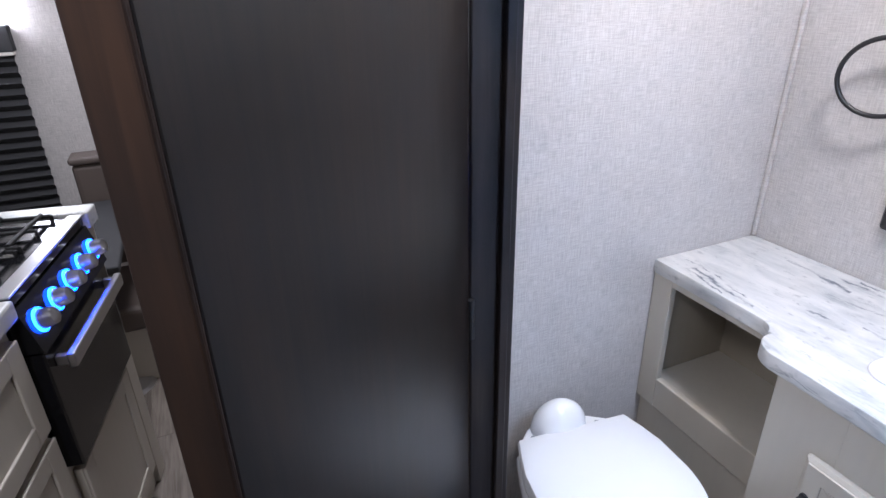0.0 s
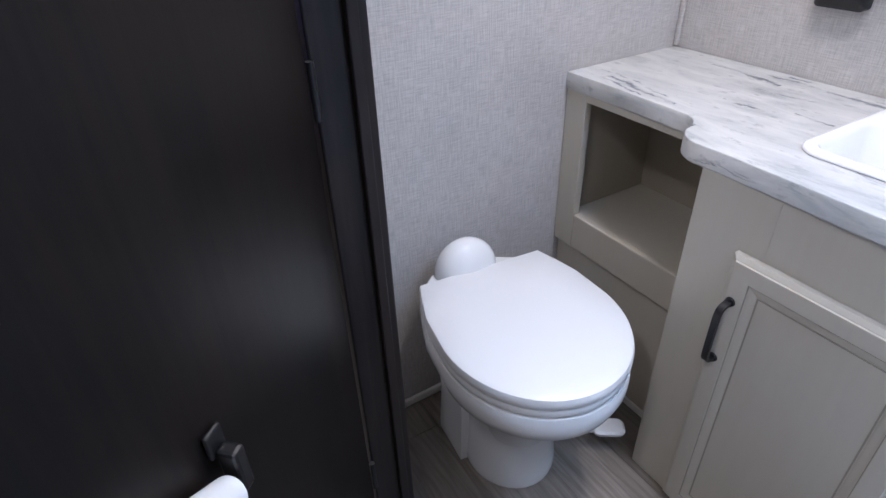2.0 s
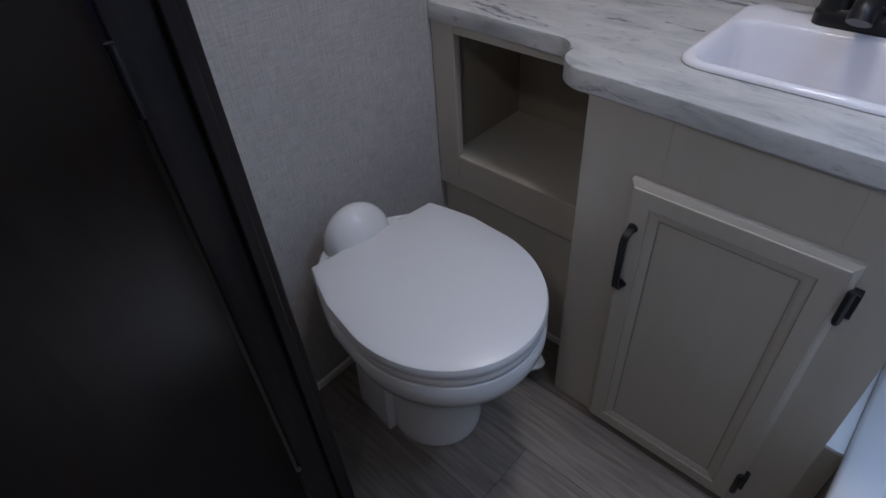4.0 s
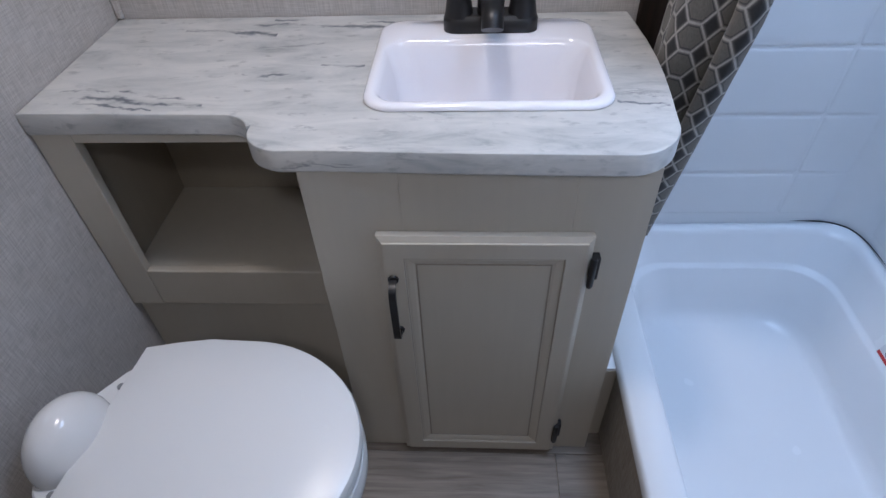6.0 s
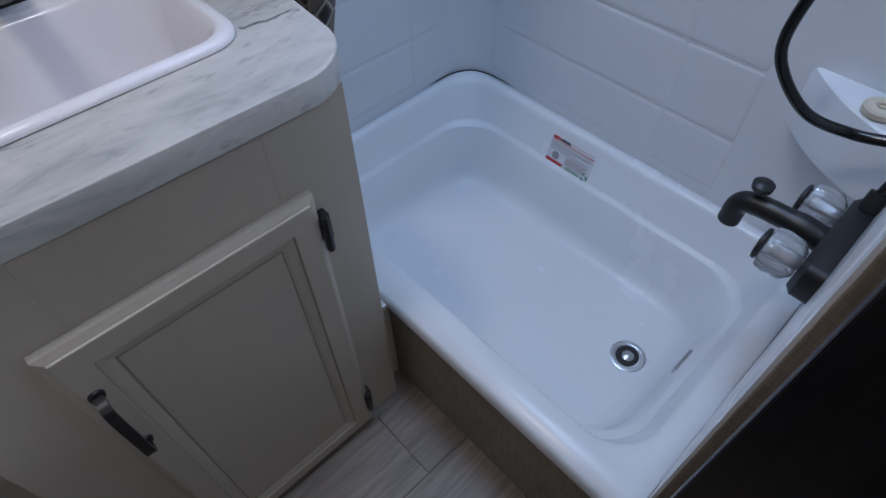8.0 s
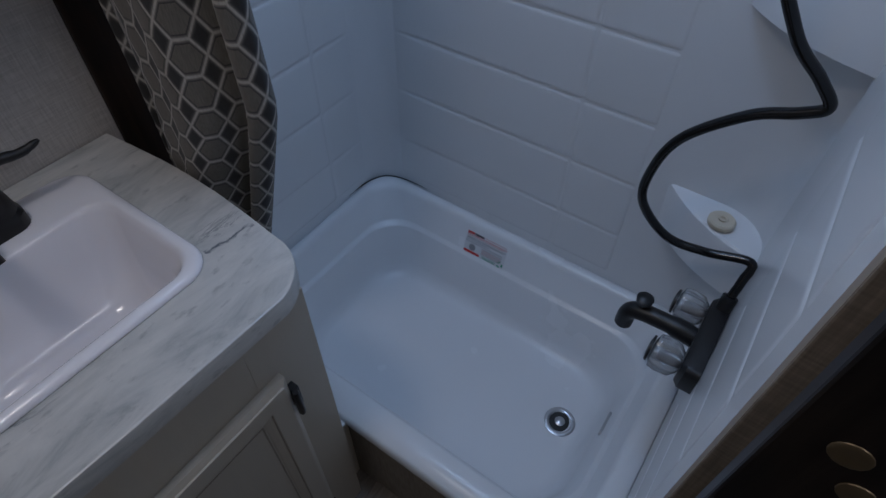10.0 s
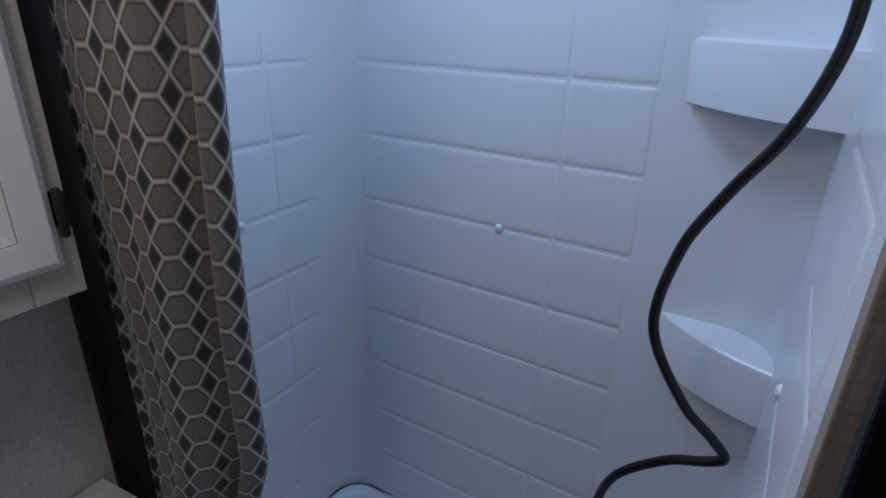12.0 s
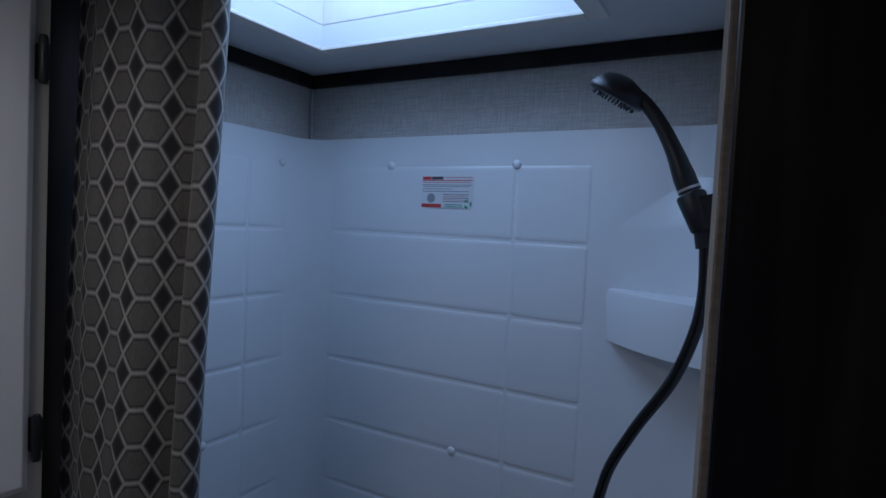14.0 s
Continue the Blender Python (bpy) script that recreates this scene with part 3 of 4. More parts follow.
# faucet on the sink's deck
faucet = thing("sink_faucet", (0.685, -0.09, 0.883), "black two-handle bathroom faucet on the sink's deck", "faucet")
FX, FY, FZ = 0.688, -0.088, 0.880
base = loft([round_rect(FX - 0.078, FX + 0.078, FY - 0.026, FY + 0.026, 0.02, FZ, 5), round_rect(FX - 0.078, FX + 0.078, FY - 0.026, FY + 0.026, 0.02, FZ + 0.018, 5), round_rect(FX - 0.072, FX + 0.072, FY - 0.02, FY + 0.02, 0.018, FZ + 0.026, 5)])
part("base", base, BLACK, faucet, "", 40)
part("spout", tube(smooth_path([(FX, FY, FZ + 0.02), (FX, FY - 0.01, FZ + 0.045), (FX, FY - 0.05, FZ + 0.062), (FX, FY - 0.095, FZ + 0.055), (FX, FY - 0.108, FZ + 0.04)], 6), [0.022] * 8 + [0.017] * 17, 16), BLACK, faucet, "", 40)
for s in (-1, 1):
    hx = FX + s * 0.052
    k = part("handle", lathe([(0.024, 0), (0.021, 0.02), (0.016, 0.045), (0.013, 0.056), (0.006, 0.06)], (hx, FY, FZ + 0.022), (0, 0, 1), 20), BLACK, faucet, "", 40)
    lever = [(hx, FY, FZ + 0.075), (hx + s * 0.03, FY - 0.004, FZ + 0.086), (hx + s * 0.06, FY - 0.008, FZ + 0.083), (hx + s * 0.085, FY - 0.01, FZ + 0.088)]
    part("lever", tube(smooth_path(lever, 5), [0.009, 0.009, 0.009, 0.008, 0.008, 0.008, 0.007, 0.007, 0.007, 0.006, 0.006, 0.006, 0.005, 0.005, 0.004, 0.002], 10), BLACK, k, "", 50)

# ---------- toilet ----------
INK_HINGE = plastic("grey_pin", (0.25, 0.26, 0.27), 0.4)
TX, TY, TA = 0.122, -0.650, -6.5       # middle of the lid's back edge, and its turn
TOILET = Matrix.Translation((TX, TY, 0.0)) @ Matrix.Rotation(radians(TA), 4, "Z")
toilet = thing("toilet", (0.25, -0.65, FL), "white foot-flush travel trailer toilet with a closed lid", "toilet")


def egg(scale, z, back=0.14, length=0.388, wide=0.176, shift=0.0):
    """Seat outline: straight back, bulging sides, round front."""
    pts = []
    for k in range(41):
        a = -math.pi / 2 + math.pi * k / 40
        x = 0.19 + (length - 0.19) * math.cos(a)
        y = wide * math.sin(a)
        pts.append((x, y))
    side = [(0.10, wide * 0.965), (0.05, wide * 0.89), (0.015, back + 0.005), (0.0, back)]
    pts = [(0.0, -back), (0.015, -back - 0.005), (0.05, -wide * 0.89), (0.10, -wide * 0.965)] + pts + side
    return [TOILET @ Vector((0.19 + (x - 0.19) * scale + shift, y * scale, z)) for x, y in pts]


part("lid", loft([egg(0.985, 0.526), egg(1.0, 0.532), egg(1.0, 0.540), egg(0.985, 0.548), egg(0.94, 0.5515), egg(0.6, 0.554), egg(0.2, 0.555)]), LID, toilet, "", 35)
part("seat", loft([egg(0.965, 0.504), egg(0.982, 0.509), egg(0.982, 0.518), egg(0.965, 0.5245)]), LID, toilet, "", 35)
part("bowl", loft([egg(0.40, 0.25, shift=-0.03), egg(0.46, 0.30, shift=-0.03), egg(0.60, 0.355, shift=-0.02), egg(0.80, 0.405, shift=-0.01), egg(0.955, 0.445), egg(1.0, 0.470), egg(1.003, 0.492), egg(0.985, 0.5025)]), CERAMIC, toilet, "", 50)
def ped(z, rx, ry, cx, cy=0.012):
    return [TOILET @ Vector((cx + rx * math.cos(a), cy + ry * math.sin(a), z)) for a in [2 * math.pi * k / 32 for k in range(32)]]


part("pedestal", loft([ped(FL, 0.112, 0.100, 0.122), ped(FL + 0.012, 0.114, 0.102, 0.122), ped(FL + 0.03, 0.112, 0.100, 0.122), ped(0.21, 0.104, 0.092, 0.124, 0.010), ped(0.28, 0.106, 0.092, 0.130, 0.008), ped(0.35, 0.13, 0.11, 0.15, 0.0)]), CERAMIC, toilet, "", 50)
def skirt(s2, z):
    return [TOILET @ Vector((0.045 + x * s2, y * s2, z)) for x, y in ((0.06, -0.104), (0.06, 0.096), (-0.05, 0.096), (-0.075, 0.07), (-0.075, -0.078), (-0.05, -0.104))]


part("rear_skirt", loft([skirt(1.0, FL), skirt(1.0, FL + 0.03), skirt(0.95, 0.24), skirt(1.0, 0.36)]), CERAMIC, toilet, "", 35)
# domed cover behind the hinge and the low deck under it
dome = bmesh.new()
bmesh.ops.create_uvsphere(dome, u_segments=28, v_segments=14, radius=1.0)
for v in dome.verts:
    v.co = TOILET @ Vector((-0.030 + v.co.x * 0.048, -0.020 + v.co.y * 0.070, 0.530 + max(v.co.z, -0.25) * 0.074))
part("hinge_dome", dome, CERAMIC, toilet, "rounded white valve cover behind the lid", 60)
def deck_ring(s, z):
    pts = [(0.045, -0.128), (0.045, 0.128), (0.0, 0.128), (-0.020, 0.105), (-0.045, 0.062), (-0.062, 0.03), (-0.066, -0.03), (-0.062, -0.065), (-0.045, -0.095), (-0.020, -0.118), (0.0, -0.128)]
    return [TOILET @ Vector((x * s, y * s, z)) for x, y in pts]


part("rear_deck", loft([deck_ring(0.85, 0.41), deck_ring(0.96, 0.465), deck_ring(1.0, 0.495), deck_ring(1.0, 0.5235), deck_ring(0.96, 0.5275)]), CERAMIC, toilet, "", 40)
for hy in (-0.095, 0.075):
    part("hinge_pin", lathe([(0.006, 0), (0.006, 0.003), (0.004, 0.004)], TOILET @ Vector((-0.012, hy, 0.5277)), (0, 0, 1), 12), INK_HINGE, toilet, "small grey hinge pin", 40)
pedal = tube(smooth_path([TOILET @ Vector(p) for p in ((0.15, 0.09, 0.19), (0.178, 0.15, 0.178), (0.197, 0.19, 0.162))], 4), [0.018] * 9, 12)
pedal_ob = part("foot_pedal", pedal, CERAMIC, toilet, "white plastic flush pedal", 50)
part("pedal_pad", turned(loft([round_rect(-0.035, 0.035, -0.022, 0.022, 0.014, -0.006, 4), round_rect(-0.037, 0.037, -0.024, 0.024, 0.015, 0.003, 4), round_rect(-0.032, 0.032, -0.019, 0.019, 0.012, 0.008, 4)]), TOILET @ Matrix.Translation((0.214, 0.222, 0.155)) @ Matrix.Rotation(radians(62), 4, "Z")), CERAMIC, pedal_ob, "", 40)

# ---------- bathtub ----------
TX0, TX1, TY0, TY1, RIM = 0.936, W - 0.0065, WC + 0.0025, -0.0065, 0.37
tub = thing("bathtub", (1.25, -0.48, FL), "glossy white plastic bathtub with a tan apron panel", "bathtub")


def tring(w, e, s, n, z, r):
    return round_rect(TX0 + w, TX1 - e, TY0 + s, TY1 - n, r, z, 8)


shell = part("shell", loft([tring(0.0, 0.0, 0.0, 0.0, 0.340, 0.006), tring(0, 0, 0, 0, 0.363, 0.006), tring(0.006, 0.004, 0.004, 0.004, RIM, 0.02), tring(0.055, 0.020, 0.035, 0.020, RIM + 0.001, 0.055),
                    tring(0.062, 0.027, 0.042, 0.027, 0.366, 0.070), tring(0.066, 0.031, 0.046, 0.031, 0.357, 0.078), tring(0.080, 0.052, 0.064, 0.052, 0.294, 0.095), tring(0.082, 0.055, 0.066, 0.055, 0.2895, 0.097), tring(0.090, 0.064, 0.074, 0.064, 0.288, 0.10),
                    tring(0.093, 0.067, 0.077, 0.067, 0.284, 0.10), tring(0.106, 0.082, 0.098, 0.084, 0.215, 0.105), tring(0.113, 0.090, 0.108, 0.092, 0.180, 0.105), tring(0.124, 0.101, 0.122, 0.104, 0.160, 0.10), tring(0.145, 0.122, 0.145, 0.127, 0.152, 0.085), tring(0.25, 0.23, 0.30, 0.28, 0.150, 0.04)], False, True), TUB, tub, "", 55)
for v in shell.data.vertices:
    v.co.z += 0.010 * max(0.0, v.co.z - 0.25) / 0.12 * (v.co.x - TX0) / 0.6
part("apron", box(0.9405, 0.951, TY0, -0.003, FL, 0.345, 0.0015), TAN, tub, "tan textured apron panel")
part("filler_panel", box(0.906, 0.9395, -0.402, -0.392, FL, 0.340, 0.001), CREAM, tub, "cream filler strip beside the vanity")
part("filler_cap", box(0.906, 0.9355, -0.4025, -0.02, 0.3405, 0.349, 0.001), TUB, tub, "white ledge over the filler strip")
# thin black tube stands in for the shade between tub corner and wall
gap = [(TX1 - 0.20, TY1 + 0.002, RIM + 0.008), (TX1 - 0.10, TY1, RIM + 0.010), (TX1 - 0.045, TY1 - 0.012, RIM + 0.0115), (TX1 - 0.012, TY1 - 0.045, RIM + 0.012), (TX1, TY1 - 0.12, RIM + 0.012), (TX1 + 0.002, TY1 - 0.30, RIM + 0.011)]
part("back_gap", tube(smooth_path(gap, 6), [0.0006 + 0.0013 * math.sin(math.pi * min(1.0, k / 26)) for k in range(31)], 6), BLACK, tub, "black line put in for the shade in the gap behind the tub's back corner", 60)
drain = part("drain", lathe([(0.036, 0), (0.036, 0.003), (0.031, 0.0045), (0.026, 0.003), (0.025, 0.0012), (0.026, 0.0005)], (1.278, -0.725, 0.1505), (0, 0, 1), 28), STEEL, tub, "steel drain ring with a dark cup", 40)
part("cup", lathe([(0.0245, 0.0006), (0.0245, 0.0012), (0.02, 0.0014)], (1.278, -0.725, 0.1505), (0, 0, 1), 20), BLACK, drain, "dark drain cup", 40)
part("strainer", lathe([(0.011, 0.0015), (0.012, 0.004), (0.006, 0.007), (0.002, 0.0075)], (1.278, -0.725, 0.1505), (0, 0, 1), 16), STEEL, drain, "", 40)
part("overflow", box(1.255, 1.315, TY0 + 0.0865, TY0 + 0.0945, 0.235, 0.248, 0.002), STEEL, tub, "grey overflow slot")

# ---------- shower surround ----------
ST = 1.85
surround = thing("shower_surround", (1.54, -0.48, 0.39), "white moulded plastic shower surround with embossed tile blocks", "shower wall")
P0 = 0.006
part("long_panel", box(W - P0, W - 0.0005, WC + 0.0005, -0.0005, RIM - 0.028, ST, 0.0), PANEL, surround)
part("end_panel", box(0.986, W - P0 - 0.0005, -P0, -0.0008, RIM - 0.028, ST), PANEL, surround)
part("door_end_panel", box(0.946, W - P0 - 0.0005, WC - 0.0058, WC + P0 - 0.004, RIM - 0.028, ST), PANEL, surround)


def cove(cx, cy, sx, sy, r, name):
    """A concave rounded inner corner of the moulding."""
    prof = [(cx, cy)]
    for k in range(9):
        a = radians(90 * k / 8)
        prof.append((cx + sx * (r - r * math.sin(a)), cy + sy * (r - r * math.cos(a))))
    part(name, prism(prof, RIM - 0.028, ST - 0.001), PANEL, surround, "", 40)


cove(W - P0, -P0, -1, -1, 0.075, "corner_cove")
cove(W - P0, WC + 0.002, -1, 1, 0.085, "corner_cove")
ROWS = [1.790, 1.646, 1.502, 1.359, 1.217, 1.076, 0.942, 0.800, 0.658, 0.516, 0.40]
tile_cache = {}


def tile(a0, a1, z0, z1, wall, fade=0):
    """A soft-edged embossed block; wall 'e' faces -x, 'n' faces -y, 's' faces +y. fade: the end (-1 or 1) that melts into the corner."""
    w, h = round(a1 - a0 - 0.005, 4), round(z1 - z0 - 0.005, 4)
    key = (w, h, fade)
    if key not in tile_cache:
        lo, hi = (0.075 if fade < 0 else 0.0), (0.075 if fade > 0 else 0.0)
        bm = loft([round_rect(0, w, 0, h, 0.006, 0.0, 3), round_rect(0.0022 + lo * 0.5, w - 0.0022 - hi * 0.5, 0.0022, h - 0.0022, 0.006, 0.0011, 3), round_rect(0.0045 + lo * 0.8, w - 0.0045 - hi * 0.8, 0.0045, h - 0.0045, 0.006, 0.0016, 3), round_rect(0.009 + lo, w - 0.009 - hi, 0.009, h - 0.009, 0.006, 0.0019, 3)], False, True)
        bmesh.ops.recalc_face_normals(bm, faces=bm.faces[:])
        me = bpy.data.meshes.new("tile")
        bm.to_mesh(me)
        bm.free()
        me.materials.append(PANEL)
        for p in me.polygons:
            p.use_smooth = True
        me.set_sharp_from_angle(angle=radians(25))
        tile_cache[key] = me
    ob = new("tile", tile_cache[key])
    ob.parent = surround
    ob.matrix_parent_inverse = Matrix.Translation(surround.location).inverted()
    if wall == "e":
        m = Matrix(((0, 0, -1, W - P0), (-1, 0, 0, a1 - 0.0025), (0, 1, 0, z0 + 0.0025), (0, 0, 0, 1)))
    elif wall == "n":
        m = Matrix(((1, 0, 0, a0 + 0.0025), (0, 0, -1, -P0), (0, 1, 0, z0 + 0.0025), (0, 0, 0, 1)))
    else:
        m = Matrix(((-1, 0, 0, a1 - 0.0025), (0, 0, 1, WC + 0.002), (0, 1, 0, z0 + 0.0025), (0, 0, 0, 1)))
    ob.matrix_basis = m
    return ob


for i, (zt, zb) in enumerate(zip(ROWS, ROWS[1:])):
    tile(-0.522, -0.062, zb, zt, "e", -1)
    tile(-0.667, -0.522, zb, zt, "e")
    tile(1.36, 1.490, zb, zt, "n", 1)
    tile(0.99, 1.36, zb, zt, "n")
    tile(0.985, 1.25, zb, zt, "s")


def cap(at, axis):
    b = lathe([(0.009, 0), (0.0085, 0.003), (0.006, 0.0055), (0.002, 0.0065)], at, axis, 16)
    part("screw_cap", b, PANEL, surround, "white snap-on screw cap", 50)


for y, z in ((-0.236, 1.790), (-0.522, 1.790), (-0.413, 1.217)):
    cap((W - P0 - 0.001, y, z), (-1, 0, 0))
for x, z in ((1.266, 1.217), (1.45, 1.790)):
    cap((x, -P0 - 0.001, z), (0, -1, 0))
cap((1.222, WC + 0.003, 1.237), (0, 1, 0))


def corner_shelf(z, reach_y, reach_x, h, name="corner_shelf"):
    """A moulded corner ledge between the long wall and the door-end wall: bowed front, flat top, underside slanting back."""
    cx, cy = W - P0, WC + 0.002
    def front(k, s, zz):
        pts = [Vector((cx, cy, zz))]
        for i in range(13):
            t = i / 12
            a = Vector((cx, cy + reach_y * s, zz)).lerp(Vector((cx - reach_x * s, cy, zz)), t)
            bow = math.sin(math.pi * t) * 0.018 * s
            a += Vector((-bow * 0.7, bow * 0.7, 0))
            pts.append(a)
        return pts
    return part(name, loft([front(0, 0.80, z - h), front(0, 0.97, z - h * 0.96), front(0, 1.0, z - 0.012), front(0, 0.985, z - 0.003), front(0, 0.95, z)]), PANEL, surround, "moulded white corner shelf", 35)


SHELF_Z = 0.700
corner_shelf(1.575, 0.205, 0.15, 0.095)
# diagonal fill of the corner over the top shelf, sloping back to the corner
def fill_ring(s, z):
    cx, cy = W - P0, WC + 0.002
    arc = [math.pi / 2 * (1 - k / 10) for k in range(11)]
    return [Vector((cx + 0.001, cy - 0.001, z))] + [Vector((cx + 0.001 - 0.150 * s * (1 - math.sin(a)), cy - 0.001 + 0.205 * s * (1 - math.cos(a)), z)) for a in arc]


part("corner_fill", loft([fill_ring(1.0, 1.560), fill_ring(1.0, 1.680), fill_ring(0.97, 1.690), fill_ring(0.5, 1.762), fill_ring(0.06, 1.826)]), PANEL, surround, "moulded sloping corner fill", 70)
corner_shelf(1.135, 0.18, 0.11, 0.10)
corner_shelf(SHELF_Z, 0.185, 0.11, 0.11)

# ---------- curtain, drawn aside next to the vanity ----------
FOLDS = [(0.04, 0.030), (0.07, -0.006), (0.12, 0.0), (0.20, 0.028), (0.18, 0.004), (0.20, -0.018), (0.36, -0.032), (0.54, -0.035), (0.67, -0.024), (0.735, 0.002), (0.775, 0.020), (0.83, 0.006), (0.885, 0.002), (0.93, 0.016), (0.90, 0.034), (0.84, 0.046)]


def curtain_mesh():
    """One broad fold towards the room between narrow ones; the free edge drifts inwards near the tub."""
    bm = bmesh.new()
    uvl = bm.loops.layers.uv.new("cloth")
    cols, rows_n = 150, 60
    z1, z0 = TOP - 0.012, 0.42
    fine = smooth_path([(a, d, 0) for a, d in FOLDS], 24)
    picks = [fine[round(k * (len(fine) - 1) / cols)] for k in range(cols + 1)]
    grid, us = [], []
    for r in range(rows_n + 1):
        f = r / rows_n
        z = z1 - f * (z1 - z0)
        line, u, uu, last = [], 0.0, [], None
        left, right = -0.062 + 0.03 * f, -0.388 + 0.030 * min(f / 0.3, 1.0) + 0.018 * min(max(0.0, f - 0.3) / 0.2, 1.0) + 0.220 * max(0.0, f - 0.64) / 0.36
        for c2, q in enumerate(picks):
            x = 0.985 + 0.008 * f + q.y * (0.85 + 0.3 * f) + 0.003 * math.sin(9.0 * f + 9.0 * q.x) + 0.0025 * math.sin(26.0 * q.x + 3.0 * f)
            y = left + (right - left) * q.x + 0.004 * math.sin(5.0 * f + 4.0 * q.x)
            p = Vector((x, y, z))
            if last is not None:
                u += (p - last).length
            last = p
            uu.append(u)
            line.append(bm.verts.new(p))
        grid.append(line)
        us.append(uu)
    for r in range(rows_n):
        for c2 in range(cols):
            f4 = bm.faces.new((grid[r][c2], grid[r][c2 + 1], grid[r + 1][c2 + 1], grid[r + 1][c2]))
            for lp, (rr, cc) in zip(f4.loops, ((r, c2), (r, c2 + 1), (r + 1, c2 + 1), (r + 1, c2))):
                lp[uvl].uv = (us[12][cc], (rows_n - rr) / rows_n * (z1 - z0))
    return bm


curtain = thing("shower_curtain", (0.97, -0.17, 0.5), "taupe and charcoal hexagon-patterned shower curtain drawn aside", "shower curtain")
cl = part("cloth", curtain_mesh(), CURTAIN, curtain, "", 80)
sol = cl.modifiers.new("thickness", "SOLIDIFY")
sol.thickness = 0.0015
rail = thing("curtain_track", (0.985, -0.5, TOP - 0.02), "white curtain track under the ceiling", "curtain rail")
part("track", box(0.975, 0.995, WC + 0.01, -0.014, TOP - 0.0105, TOP - 0.001, 0.002), WHITE_PAINT, rail)

# ---------- medicine cabinet ----------
med = thing("medicine_cabinet", (0.61, -0.06, 1.23), "white painted wall cabinet with a cream frame above the sink", "cabinet")
part("body", box(0.386, 0.926, -0.108, -0.002, 1.260, 1.955, 0.002), CREAM, med)
mf = box(0.386, 0.43, -0.126, -0.1085, 1.260, 1.955, 0.0015)
box(0.865, 0.926, -0.126, -0.1085, 1.260, 1.955, 0.0015, bm=mf)
box(0.4305, 0.8645, -0.126, -0.1085, 1.90, 1.955, 0.0015, bm=mf)
box(0.4305, 0.8645, -0.126, -0.1085, 1.260, 1.330, 0.0015, bm=mf)
part("face_frame", mf, CREAM, med)
mdoor = framed_door(med, 0.408, 0.903, 1.306, 1.935, -0.145, WHITE_PAINT, GROOVE, 0.06)
hinge(mdoor, 0.907, -0.145, 1.375)
hinge(mdoor, 0.907, -0.145, 1.850)

# ---------- outlet and towel ring ----------
outlet = thing("outlet_box", (0.347, -0.02, 1.08), "black surface-mounted outlet with a red test button", "outlet")
part("plate", loft([round_rect(-0.045, 0.045, -0.064, 0.064, 0.008, 0.0, 4), round_rect(-0.045, 0.045, -0.064, 0.064, 0.008, 0.022, 4), round_rect(-0.040, 0.040, -0.055, 0.055, 0.006, 0.028, 4)]), BLACK, outlet, "", 40)
PLATE_M = Matrix(((1, 0, 0, 0.347), (0, 0, -1, -0.0005), (0, 1, 0, 1.070), (0, 0, 0, 1)))
outlet.children[0].data.transform(PLATE_M)
part("socket_face", turned(box(-0.018, 0.018, -0.036, 0.036, 0.028, 0.0305, 0.0012), PLATE_M), BLACK, outlet)
RED = plastic("red_button", (0.45, 0.03, 0.015), 0.4)
part("test_button", turned(box(-0.008, 0.008, -0.010, 0.000, 0.0307, 0.033, 0.001), PLATE_M), RED, outlet, "red test button")
for sz in (-0.024, 0.02):
    for sx in (-0.007, 0.005):
        part("slot", turned(box(sx, sx + 0.002, sz - 0.004, sz + 0.004, 0.0306, 0.0309), PLATE_M), STEEL, outlet)

ring = thing("towel_ring", (0.225, -0.04, 1.36), "round black metal towel ring on the wall", "towel ring")
RX, RZ = 0.252, 1.386
part("base_plate", box(RX - 0.02, RX + 0.02, -0.012, -0.0005, RZ - 0.022, RZ + 0.022, 0.003), BLACK, ring)
part("arm", tube([(RX, -0.012, RZ), (RX, -0.06, RZ - 0.002)], 0.008, 12), BLACK, ring, "", 40)
RC = Vector((RX - 0.014, -0.050, RZ - 0.071))
part("ring", tube([RC + Vector((0.079 * math.cos(a), 0.02 * math.cos(a), 0.077 * math.sin(a))) for a in [2 * math.pi * k / 48 for k in range(49)]], 0.0052, 10), BLACK, ring, "", 60)

# ---------- shower fittings on the door-end wall ----------
SW = WC + 0.0035
CLEAR = material("clear_acrylic", (0.62, 0.64, 0.66), 0.12)
bsdf(CLEAR).inputs["Transmission Weight"].default_value = 0.75
bsdf(CLEAR).inputs["IOR"].default_value = 1.49
tap = thing("tub_faucet", (1.28, SW, 0.62), "black tub faucet with two clear acrylic knobs", "faucet")
part("plate", loft([[Vector((1.28 + (p.x), SW + 0.0005, 0.64 + p.y)) for p in round_rect(-0.085, 0.085, -0.028, 0.028, 0.012, 0, 4)], [Vector((1.28 + p.x, SW + 0.022, 0.64 + p.y)) for p in round_rect(-0.085, 0.085, -0.028, 0.028, 0.012, 0, 4)], [Vector((1.28 + p.x, SW + 0.030, 0.64 + p.y)) for p in round_rect(-0.078, 0.078, -0.022, 0.022, 0.01, 0, 4)]]), BLACK, tap, "", 40)
part("spout", tube(smooth_path([(1.28, SW + 0.02, 0.64), (1.28, SW + 0.06, 0.645), (1.28, SW + 0.115, 0.642), (1.28, SW + 0.135, 0.630), (1.28, SW + 0.138, 0.597)], 5), [0.017] * 6 + [0.015] * 15, 14), BLACK, tap, "", 50)
